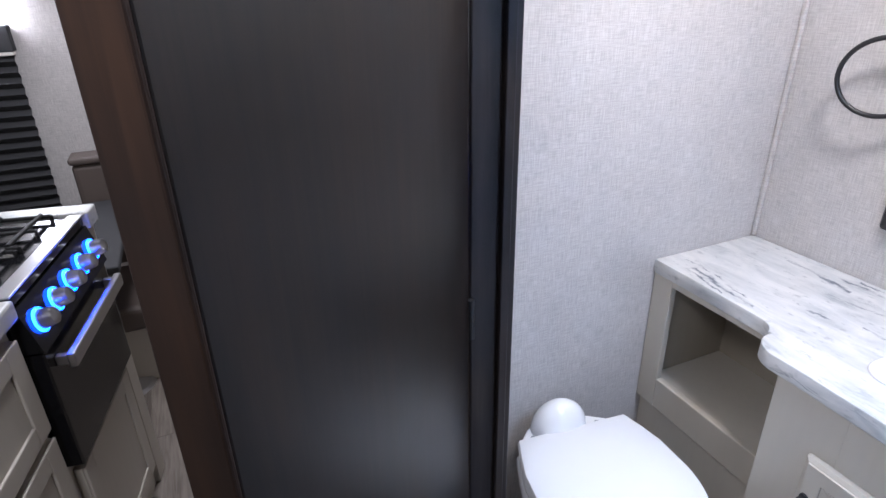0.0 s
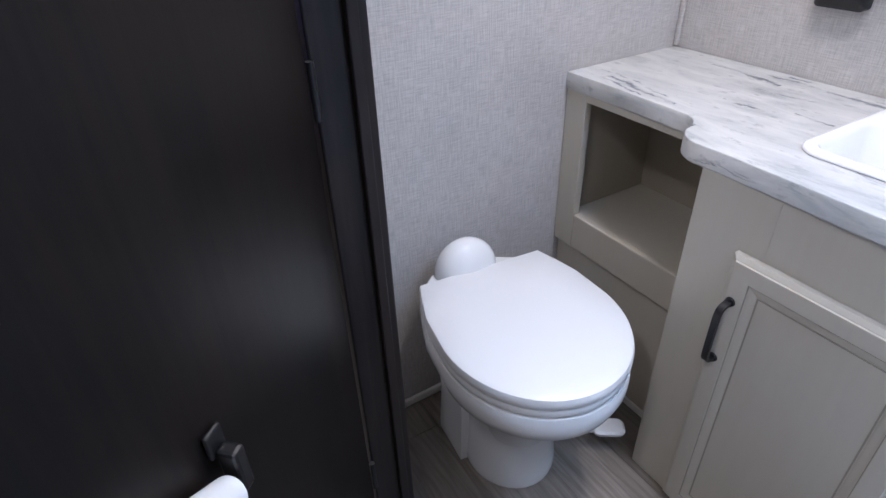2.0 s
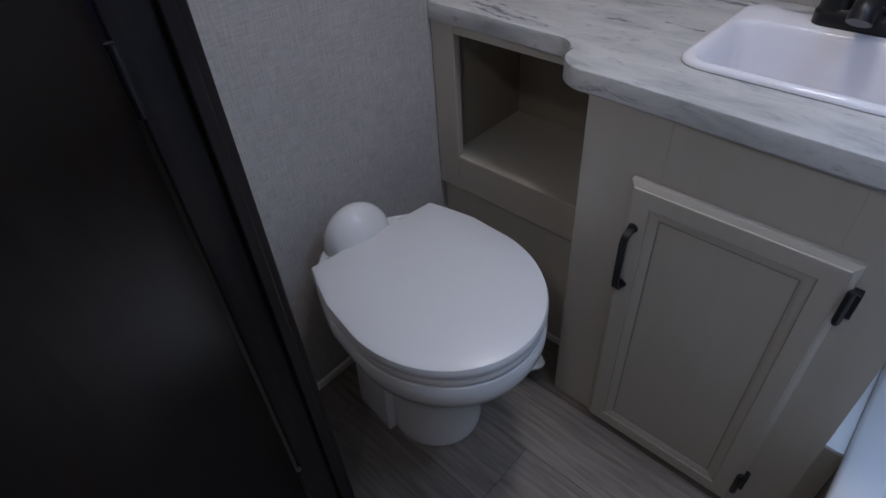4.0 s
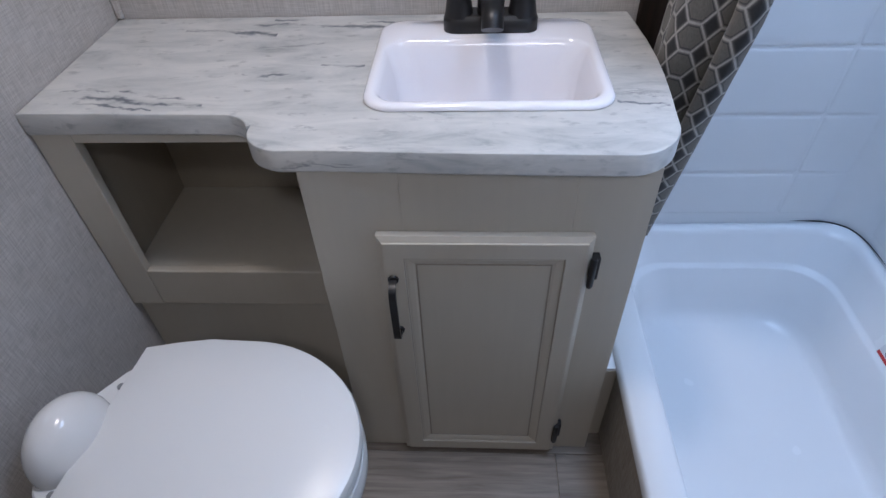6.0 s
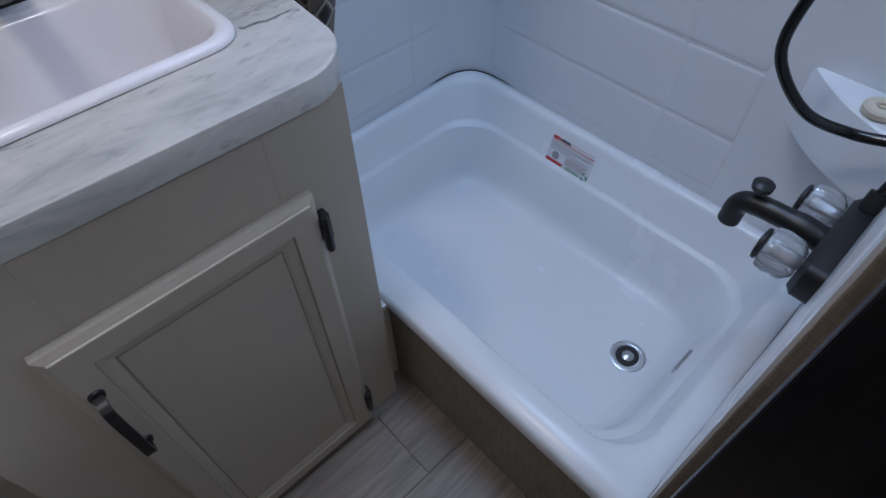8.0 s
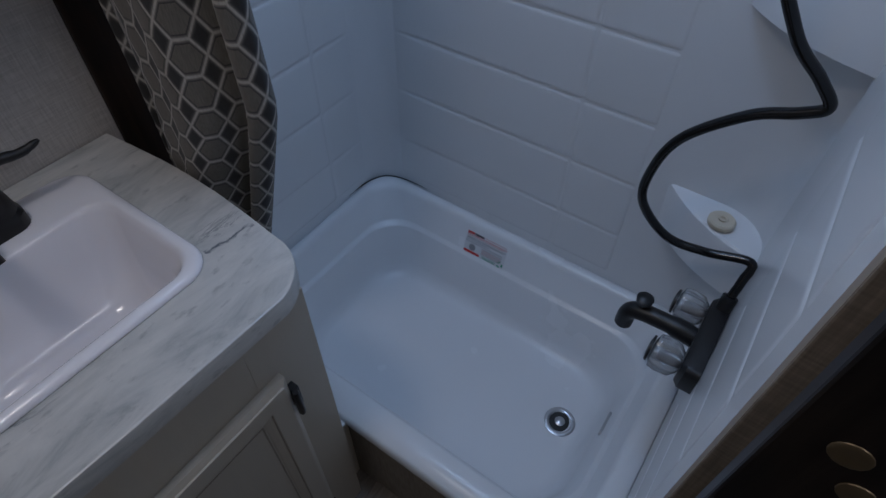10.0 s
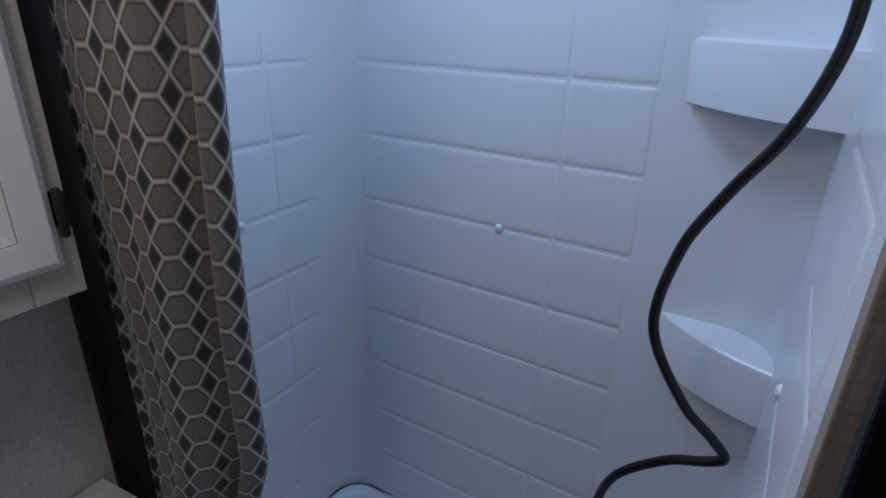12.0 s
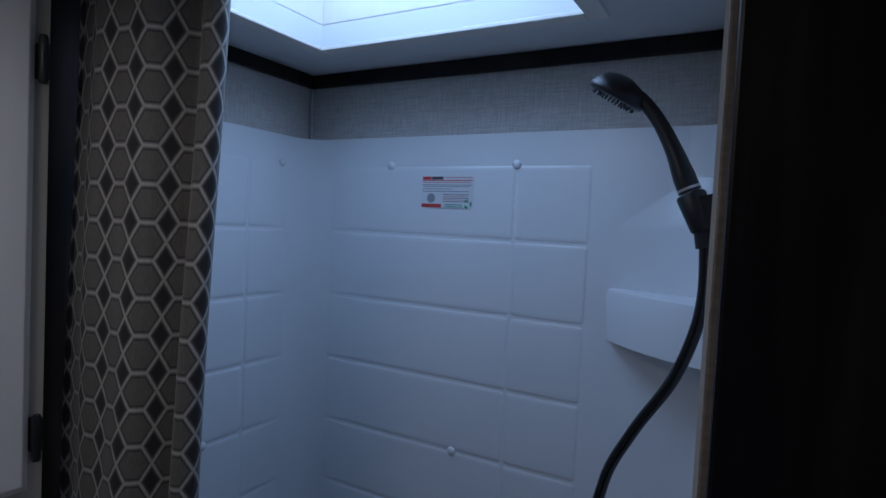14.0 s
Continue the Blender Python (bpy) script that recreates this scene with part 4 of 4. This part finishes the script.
part("diverter_knob", lathe([(0.005, 0), (0.005, 0.012), (0.013, 0.014), (0.014, 0.022), (0.009, 0.026)], (1.28, SW + 0.120, 0.654), (0, 0, 1), 16), BLACK, tap, "", 40)
for kx in (1.225, 1.335):
    knob = bmesh.new()
    rings = []
    for r, hgt in ((0.016, 0.0), (0.026, 0.010), (0.028, 0.030), (0.026, 0.042), (0.014, 0.046)):
        rings.append([Vector((kx + r * (1 + 0.07 * math.cos(8 * a)) * math.cos(a), SW + 0.031 + hgt, 0.64 + r * (1 + 0.07 * math.cos(8 * a)) * math.sin(a))) for a in [2 * math.pi * k / 48 for k in range(48)]])
    kb = part("knob", merge(knob, loft(rings)), CLEAR, tap, "clear fluted acrylic knob", 60)
    part("cap", lathe([(0.022, 0), (0.021, 0.004), (0.012, 0.006)], (kx, SW + 0.0775, 0.64), (0, 1, 0), 20), BLACK, kb, "black knob cap", 40)
    part("stem", tube([(kx, SW + 0.03, 0.64), (kx, SW + 0.066, 0.64)], 0.007, 10), STEEL, kb, "", 40)

HOSE_PTS = [(1.345, SW + 0.012, 0.672), (1.368, SW + 0.008, 0.712), (1.388, SW + 0.010, 0.736), (1.384, -0.83, 0.722), (1.372, -0.768, 0.730), (1.362, -0.716, 0.785), (1.358, -0.711, 0.848), (1.35, -0.735, 0.926), (1.344, -0.800, 0.994), (1.341, -0.85, 1.020), (1.340, -0.873, 1.038), (1.336, -0.852, 1.066), (1.33, -0.806, 1.112), (1.322, -0.753, 1.215), (1.305, -0.768, 1.335), (1.285, -0.806, 1.42), (1.265, -0.852, 1.50), (1.254, -0.877, 1.58), (1.250, -0.879, 1.65), (1.250, -0.873, 1.682)]
hose = thing("shower_hose", (1.345, SW + 0.012, 0.672), "glossy black shower hose looping down to the tub faucet", "shower hose")
part("tube", tube(smooth_path(HOSE_PTS, 7), 0.0074, 12), HOSE, hose, "", 60)
part("end_nut", tube([(1.341, SW + 0.012, 0.664), (1.352, SW + 0.011, 0.686)], 0.0125, 12), BLACK, hose, "", 40)
part("end_nut", tube([(1.250, -0.878, 1.658), (1.250, -0.874, 1.680)], 0.0105, 12), BLACK, hose, "", 40)

holder = thing("shower_holder", (1.25, SW, 1.72), "black plastic shower head bracket on the wall", "bracket")
part("wall_plate", box(1.232, 1.268, SW + 0.0005, SW + 0.010, 1.671, 1.726, 0.003), BLACK, holder)
part("bracket_arm", loft([[Vector((x, SW + 0.0105, 1.674)), Vector((x, -0.872, 1.682)), Vector((x, -0.868, 1.716)), Vector((x, SW + 0.0105, 1.722))] for x in (1.236, 1.264)]), BLACK, holder)
GRIP = Vector((0, 0.40, 0.917)).normalized()
part("cradle", lathe([(0.0135, -0.024), (0.0150, -0.021), (0.0168, 0.018), (0.0150, 0.021)], (1.25, -0.8665, 1.7005), GRIP, 20), BLACK, holder, "", 40)

head = thing("handheld_shower", (1.25, -0.86, 1.75), "black handheld shower resting in its wall bracket", "hand shower")
HP = smooth_path([(1.25, -0.8577, 1.7222), (1.25, -0.848, 1.745), (1.25, -0.8365, 1.772), (1.25, -0.818, 1.806), (1.25, -0.797, 1.832), (1.25, -0.772, 1.851)], 5)
part("grip", tube(HP, [0.0128 - 0.0045 * math.sin(0.5 * math.pi * min(1, max(0, i - 4) / 13)) for i in range(len(HP))], 16), BLACK, head, "", 60)
part("collar", lathe([(0.0133, 0), (0.0133, 0.003)], (1.25, -0.8569, 1.7240), GRIP, 20), STEEL, head, "thin steel ring", 40)
FN = Vector((0, 0.50, -0.866)).normalized()
FC = Vector((1.25, -0.768, 1.840))
part("face", lathe([(0.010, -0.022), (0.024, -0.017), (0.033, -0.007), (0.036, 0.001), (0.035, 0.005), (0.031, 0.007)], FC, FN, 32), BLACK, head, "", 50)
noz = bmesh.new()
fu = FN.orthogonal().normalized()
fv = FN.cross(fu)
for rr, cnt in ((0.010, 6), (0.019, 12), (0.027, 18)):
    for k in range(cnt):
        a = 2 * math.pi * k / cnt
        merge(noz, lathe([(0.0017, 0), (0.0012, 0.004)], FC + FN * 0.007 + (fu * math.cos(a) + fv * math.sin(a)) * rr, FN, 6))
part("nozzles", noz, BLACK, head)

# drain plug left on the lowest shelf
plug = thing("drain_plug", (1.485, -0.83, SHELF_Z), "cream rubber drain plug lying on the corner shelf", "drain plug")
RUBBER = plastic("cream_rubber", (0.62, 0.56, 0.44), 0.55)
part("disc", lathe([(0.019, 0), (0.023, 0.003), (0.023, 0.010), (0.020, 0.013), (0.010, 0.013), (0.008, 0.011)], (1.485, -0.83, SHELF_Z + 0.0006), (0, 0, 1), 24), RUBBER, plug, "", 40)
part("pull_ring", tube([Vector((1.485 + 0.006 * math.cos(a), -0.83 + 0.006 * math.sin(a), SHELF_Z + 0.0135)) for a in [2 * math.pi * k / 16 for k in range(17)]], 0.0014, 6), RUBBER, plug, "", 60)

# ---------- printed stickers: plain bars in place of small print ----------
PAPER = plastic("sticker_paper", (0.70, 0.72, 0.74), 0.45)
INK_RED = plastic("red_ink", (0.55, 0.05, 0.05), 0.5)
INK_GREY = plastic("grey_ink", (0.30, 0.31, 0.34), 0.5)
INK_DARK = plastic("dark_ink", (0.10, 0.08, 0.09), 0.5)
INK_GREEN = plastic("green_ink", (0.06, 0.32, 0.20), 0.5)
INK_PINK = plastic("pink_ink", (0.58, 0.34, 0.35), 0.5)


def sticker(name, m, label):
    """A label 118 x 64 mm drawn in its own plane (u right, v up), posed by m; bars stand for its print."""
    st = thing(name, m.translation, label, "sticker")
    def bar(nm, u0, u1, v0, v1, mat, lift=0.0007, lab=""):
        return part(nm, turned(box(u0, u1, v0, v1, lift, lift + 0.0003), m), mat, st, lab)
    bar("paper", 0, 0.118, 0, 0.064, PAPER, 0.0003)
    bar("title", 0.002, 0.022, 0.057, 0.063, INK_RED, lab="red title bar")
    bar("title", 0.023, 0.050, 0.057, 0.063, INK_DARK, lab="dark title bar")
    bar("text_line", 0.053, 0.115, 0.0605, 0.0622, INK_PINK)
    bar("rule", 0.002, 0.117, 0.0545, 0.0560, INK_RED)
    bar("text_line", 0.002, 0.112, 0.0505, 0.0522, INK_PINK)
    bar("text_line", 0.002, 0.115, 0.0455, 0.0470, INK_GREY)
    bar("text_line", 0.004, 0.110, 0.0425, 0.0438, INK_GREY)
    bar("text_line", 0.002, 0.070, 0.0375, 0.0390, INK_GREY)
    bar("text_line", 0.002, 0.108, 0.0325, 0.0340, INK_GREY)
    bar("red_box", 0.001, 0.047, 0.001, 0.008, INK_RED, lab="red warning bar")
    seal = turned(lathe([(0.0095, 0.0007), (0.0095, 0.0010)], (0.023, 0.0195, 0), (0, 0, 1), 24), m)
    part("seal", seal, INK_GREY, st, "grey round seal")
    for k in range(5):
        bar("text_line", 0.051, 0.110 - 0.004 * (k % 2), 0.0265 - 0.0036 * k, 0.0283 - 0.0036 * k, INK_PINK if k % 2 else INK_GREY)
    bar("text_line", 0.056, 0.095, 0.006, 0.0078, INK_GREEN)
    bar("text_line", 0.056, 0.095, 0.002, 0.0038, INK_GREEN)
    for k in range(3):
        a = 2 * math.pi * k / 3
        tri = [Vector((0.107 + 0.008 * math.cos(a + s), 0.009 + 0.008 * math.sin(a + s), 0)) for s in (-0.55, 0.55)]
        d = (tri[1] - tri[0]).normalized()
        nrm = Vector((-d.y, d.x, 0)) * 0.0022
        q = [tri[0] - nrm, tri[1] - nrm, tri[1] + nrm, tri[0] + nrm]
        part("arrow", turned(loft([[p + Vector((0, 0, 0.0007)) for p in q], [p + Vector((0, 0, 0.001)) for p in q]]), m), INK_GREEN, st)
    return st


sticker("wall_sticker", Matrix(((0, 0, -1, W - P0 - 0.0028), (-1, 0, 0, -0.316), (0, 1, 0, 1.704), (0, 0, 0, 1))), "white printed label with red bars on the shower wall")
slope = math.atan2(0.026, 0.078)
TUB_ST = Matrix.Translation((W - 0.003 - 0.0575, -0.312, RIM - 0.077)) @ Matrix(((0, math.sin(slope), -math.cos(slope), 0), (-1, 0, 0, 0), (0, math.cos(slope), math.sin(slope), 0), (0, 0, 0, 1))).to_4x4()
sticker("tub_sticker", TUB_ST, "white printed label with red and green print inside the tub")

# ---------- toilet paper holder on the door ----------
tp = thing("paper_holder", DOOR_AT @ Vector((0.29, 0.0, 0.63)), "black toilet paper holder with a white roll on the door", "paper holder")
PAPER_ROLL = plastic("tissue", (0.80, 0.80, 0.80), 0.85)
part("base_plate", turned(box(0.291, 0.315, 0.0005, 0.007, 0.668, 0.700, 0.003), DOOR_AT), BLACK, tp)
part("arm", turned(box(0.295, 0.312, 0.0075, 0.030, 0.622, 0.680, 0.004), DOOR_AT), BLACK, tp)
AX = Vector((0.0905, 0.0, 0.055)).normalized()
RC = Vector((0.322, 0.0235, 0.636))
part("bar", turned(tube([RC - AX * 0.003, RC + AX * 0.115], 0.006, 10), DOOR_AT), BLACK, tp, "", 50)
part("roll", turned(lathe([(0.011, 0.006), (0.0195, 0.006), (0.0205, 0.007), (0.0205, 0.106), (0.0195, 0.107), (0.011, 0.107)], RC, AX, 28), DOOR_AT), PAPER_ROLL, tp, "nearly used white paper roll", 40)

# ---------- skylight over the tub ----------
sk = thing("skylight", (1.16, -0.44, TOP), "square white-framed skylight with a clear dome over the tub", "skylight")
def frame_ring(x0, x1, y0, y1, z0, z1, w, nm, mat, bevel=0.002):
    for a in ((x0, x1, y0, y0 + w), (x0, x1, y1 - w, y1), (x0, x0 + w, y0 + w, y1 - w), (x1 - w, x1, y0 + w, y1 - w)):
        part(nm, box(*a, z0, z1, bevel), mat, sk)


frame_ring(SKY_X0 - 0.028, SKY_X1 + 0.028, SKY_Y0 - 0.028, SKY_Y1 + 0.028, TOP - 0.008, TOP - 0.0005, 0.030, "trim_board", WHITE_PAINT)
frame_ring(SKY_X0 - 0.012, SKY_X1 + 0.012, SKY_Y0 - 0.012, SKY_Y1 + 0.012, TOP + 0.041, TOP + 0.17, 0.012, "shaft_board", WHITE_PAINT)
GLASS = material("skylight_glass", (0.93, 0.95, 0.97), 0.05)
bsdf(GLASS).inputs["Transmission Weight"].default_value = 1.0
dome_rings = []
for k in range(7):
    a = radians(90 * k / 6.3)
    i = 0.14 * (1 - math.cos(a))
    dome_rings.append(round_rect(SKY_X0 - 0.01 + i, SKY_X1 + 0.01 - i, SKY_Y0 - 0.01 + i, SKY_Y1 + 0.01 - i, 0.03, TOP + 0.171 + 0.06 * math.sin(a), 5))
pane = part("dome", loft(dome_rings, False, True), GLASS, sk, "clear acrylic dome", 60)
pane.visible_shadow = False

# ---------- bathroom ceiling light ----------
led = thing("ceiling_light", (LED_X, LED_Y, TOP - 0.03), "small square white LED ceiling light", "ceiling light")
part("housing", loft([round_rect(LED_X - 0.1, LED_X + 0.1, LED_Y - 0.1, LED_Y + 0.1, 0.02, TOP - 0.0005, 5), round_rect(LED_X - 0.1, LED_X + 0.1, LED_Y - 0.1, LED_Y + 0.1, 0.02, TOP - 0.012, 5), round_rect(LED_X - 0.088, LED_X + 0.088, LED_Y - 0.088, LED_Y + 0.088, 0.018, TOP - 0.018, 5)]), WHITE_PAINT, led, "", 40)

# ---------- kitchen seen past the door ----------
K = Matrix.Translation((-0.19, -1.705, FL)) @ Matrix.Rotation(radians(-10), 4, "Z")
OVEN_BLACK = plastic("black_enamel", (0.008, 0.008, 0.009), 0.15)
GRATE = plastic("cast_iron", (0.012, 0.012, 0.012), 0.5)
WHITE_EDGE = marble("white_laminate")
GLOW = material("blue_glow", (0.05, 0.1, 0.6), 0.4)
bsdf(GLOW).inputs["Emission Color"].default_value = (0.02, 0.07, 1.0, 1)
bsdf(GLOW).inputs["Emission Strength"].default_value = 9.0


def kpart(name, bm, mat, parent, label="", smooth=None):
    return part(name, turned(bm, K), mat, parent, label, smooth)


stove = thing("gas_range", K @ Vector((-0.215, -0.25, 0)), "black gas range with blue-lit knobs and a steel oven handle", "stove")
kpart("oven_body", box(-0.43, 0.0, -0.5, -0.02, 0.48, 0.872, 0.003), OVEN_BLACK, stove)
kpart("cooktop", box(-0.432, 0.002, -0.5, 0.0, 0.873, 0.897, 0.005), OVEN_BLACK, stove)
kpart("front_rim", box(-0.432, 0.002, -0.03, 0.004, 0.8975, 0.902, 0.002), STEEL, stove, "steel front rim")
for gx in (-0.32, -0.11):
    g = bmesh.new()
    for k in range(5):
        yy = -0.08 - 0.085 * k
        merge(g, tube([(gx - 0.095, yy, 0.915), (gx + 0.095, yy, 0.915)], 0.005, 8))
    for xx in (gx - 0.095, gx, gx + 0.095):
        merge(g, tube([(xx, -0.06, 0.91), (xx, -0.44, 0.91)], 0.005, 8))
        for yy in (-0.06, -0.44):
            merge(g, tube([(xx, yy, 0.8975), (xx, yy, 0.912)], 0.005, 8))
    kpart("grate", g, GRATE, stove, "black cast-iron grate", 40)
cp = loft([[Vector((x, 0.003, 0.872)), Vector((x, -0.02, 0.872)), Vector((x, -0.02, 0.775)), Vector((x, 0.028, 0.775))] for x in (-0.43, 0.0)])
panel = kpart("control_panel", cp, OVEN_BLACK, stove)
pn = Vector((0, 0.097, 0.025)).normalized()
for k in range(5):
    kx = -0.045 - 0.085 * k
    kc = Vector((kx, 0.0175, 0.825))
    kn = kpart("knob", lathe([(0.021, 0.004), (0.020, 0.012), (0.017, 0.030), (0.012, 0.034)], kc, pn, 20), STEEL, stove, "steel range knob", 40)
    kpart("glow_ring", lathe([(0.026, 0.0005), (0.026, 0.0035), (0.0215, 0.0038)], kc, pn, 24), GLOW, kn, "blue light ring", 40)
od = kpart("oven_door", box(-0.425, -0.005, -0.0195, 0.022, 0.485, 0.770, 0.004), OVEN_BLACK, stove)
kpart("handle", box(-0.40, -0.03, 0.045, 0.062, 0.715, 0.748, 0.004), STEEL, od, "steel bar handle")
for hx in (-0.39, -0.05):
    kpart("handle_post", box(hx, hx + 0.015, 0.0225, 0.0445, 0.72, 0.742, 0.002), STEEL, od)

near = thing("kitchen_base_cabinet", K @ Vector((0.25, -0.25, 0)), "cream kitchen base cabinet with raised-frame drawers", "cabinet", "kitchen base cabinets")
kpart("body", box(0.006, 0.6, -0.5, -0.02, 0.0, 0.858), CREAM, near)
for z0, z1 in ((0.62, 0.83), (0.36, 0.60), (0.08, 0.34)):
    d = kpart("drawer", box(0.03, 0.45, -0.0195, 0.0, z0, z1, 0.004), CREAM, near)
    for a in ((0.03, 0.08, z0, z1), (0.40, 0.45, z0, z1), (0.08, 0.40, z1 - 0.045, z1), (0.08, 0.40, z0, z0 + 0.045)):
        kpart("rail", box(a[0], a[1], 0.0003, 0.007, a[2], a[3], 0.003), CREAM, d)
under = thing("kitchen_base_cabinet", K @ Vector((-0.215, -0.25, 0)), "low cream cabinet with a raised-frame front under the range", "cabinet", "kitchen base cabinets")
kpart("body", box(-0.432, 0.002, -0.5, -0.02, 0.0, 0.478), CREAM, under)
ud = kpart("drawer", box(-0.40, -0.03, -0.0195, 0.0, 0.10, 0.455, 0.004), CREAM, under)
for a in ((-0.40, -0.35, 0.10, 0.455), (-0.08, -0.03, 0.10, 0.455), (-0.35, -0.08, 0.41, 0.455), (-0.35, -0.08, 0.10, 0.145)):
    kpart("rail", box(a[0], a[1], 0.0003, 0.007, a[2], a[3], 0.003), CREAM, ud)
ct = thing("kitchen_countertop", K @ Vector((0.25, -0.25, 0.86)), "white laminate kitchen countertop beside the range", "countertop")
kpart("top", box(0.006, 0.6, -0.5, 0.012, 0.86, 0.9, 0.006), WHITE_EDGE, ct)
far = thing("kitchen_base_cabinet", K @ Vector((-0.5, -0.25, 0)), "narrow cream kitchen cabinet beyond the range", "cabinet", "kitchen base cabinets")
kpart("body", box(-0.50, -0.436, -0.5, -0.005, 0.0, 0.858, 0.002), CREAM, far)
fct = thing("kitchen_countertop", K @ Vector((-0.5, -0.25, 0.86)), "narrow strip of white laminate countertop beyond the range", "countertop")
kpart("top", box(-0.505, -0.436, -0.5, 0.012, 0.86, 0.905, 0.006), WHITE_EDGE, fct)
LAMP_WHITE = material("lamp_white", (0.9, 0.9, 0.88), 0.4)
bsdf(LAMP_WHITE).inputs["Emission Color"].default_value = (1.0, 0.96, 0.9, 1)
bsdf(LAMP_WHITE).inputs["Emission Strength"].default_value = 18.0
reading = thing("reading_light", (-1.9, -1.98, 1.46), "lit white reading light on the wall over the shade", "wall light")
part("base", lathe([(0.034, 0.0005), (0.034, 0.010), (0.018, 0.014)], (-1.9, -1.98, 1.48), (1, 0, 0), 20), WHITE_PAINT, reading, "", 40)
part("lens", turned(lathe([(0.030, -0.045), (0.048, -0.02), (0.052, 0.0), (0.044, 0.012)], (0, 0, 0), (0, 0, 1), 24), Matrix.Translation((-1.855, -1.98, 1.458))), LAMP_WHITE, reading, "lit milky lens", 60)


SHADE = plastic("shade_cloth", (0.03, 0.03, 0.032), 0.8)
shade = thing("pleated_shade", (-1.88, -2.0, 0.5), "dark grey pleated window shade", "window shade")
pts = []
zz, k = 1.28, 0
while zz > 0.50:
    pts.append(Vector((-1.885 + (0.028 if k % 2 else 0.0), 0, zz)))
    zz, k = zz - 0.021, k + 1
sh = bmesh.new()
cols2 = [[sh.verts.new((p.x, y, p.z)) for p in pts] for y in (-2.19, -1.92)]
for i in range(len(pts) - 1):
    sh.faces.new((cols2[0][i], cols2[0][i + 1], cols2[1][i + 1], cols2[1][i]))
so = part("pleats", sh, SHADE, shade)
so.modifiers.new("thickness", "SOLIDIFY").thickness = 0.002
part("head_rail", box(-1.899, -1.85, -2.19, -1.915, 1.281, 1.295, 0.003), WHITE_PAINT, shade, "white head rail")
part("valance", box(-1.899, -1.845, -2.19, -1.91, 1.2955, 1.39, 0.004), SHADE, shade, "dark grey valance box")
setting("wall_window", box(-1.95, -1.9, -2.2, -1.2, FL, TOP), LINEN, "greige wall behind the window shade", "wall")
SEAT = plastic("brown_vinyl", (0.085, 0.066, 0.055), 0.55)
bench = thing("dinette_bench", (-1.5, -1.7, FL), "brown vinyl dinette bench with a padded back", "bench")
part("backrest", box(-1.68, -1.58, -1.795, -1.25, 0.45, 0.89, 0.02, 3), SEAT, bench)
part("backrest_cap", box(-1.69, -1.57, -1.80, -1.25, 0.8905, 0.92, 0.012, 3), SEAT, bench)
part("seat", box(-1.578, -1.15, -1.795, -1.25, 0.35, 0.449, 0.02, 3), SEAT, bench)
part("bench_base", box(-1.68, -1.2, -1.79, -1.26, FL, 0.349), CREAM, bench)
table = thing("dinette_table", (-1.1, -1.7, FL), "dark dinette table beyond the kitchen counter", "table")
part("tabletop", box(-1.56, -0.86, -1.92, -1.62, 0.72, 0.745, 0.006), SHADE, table)
part("pedestal", lathe([(0.12, 0.0), (0.11, 0.015), (0.03, 0.03), (0.03, 0.629)], (-1.2, -1.77, FL), (0, 0, 1), 18), STEEL, table, "", 40)
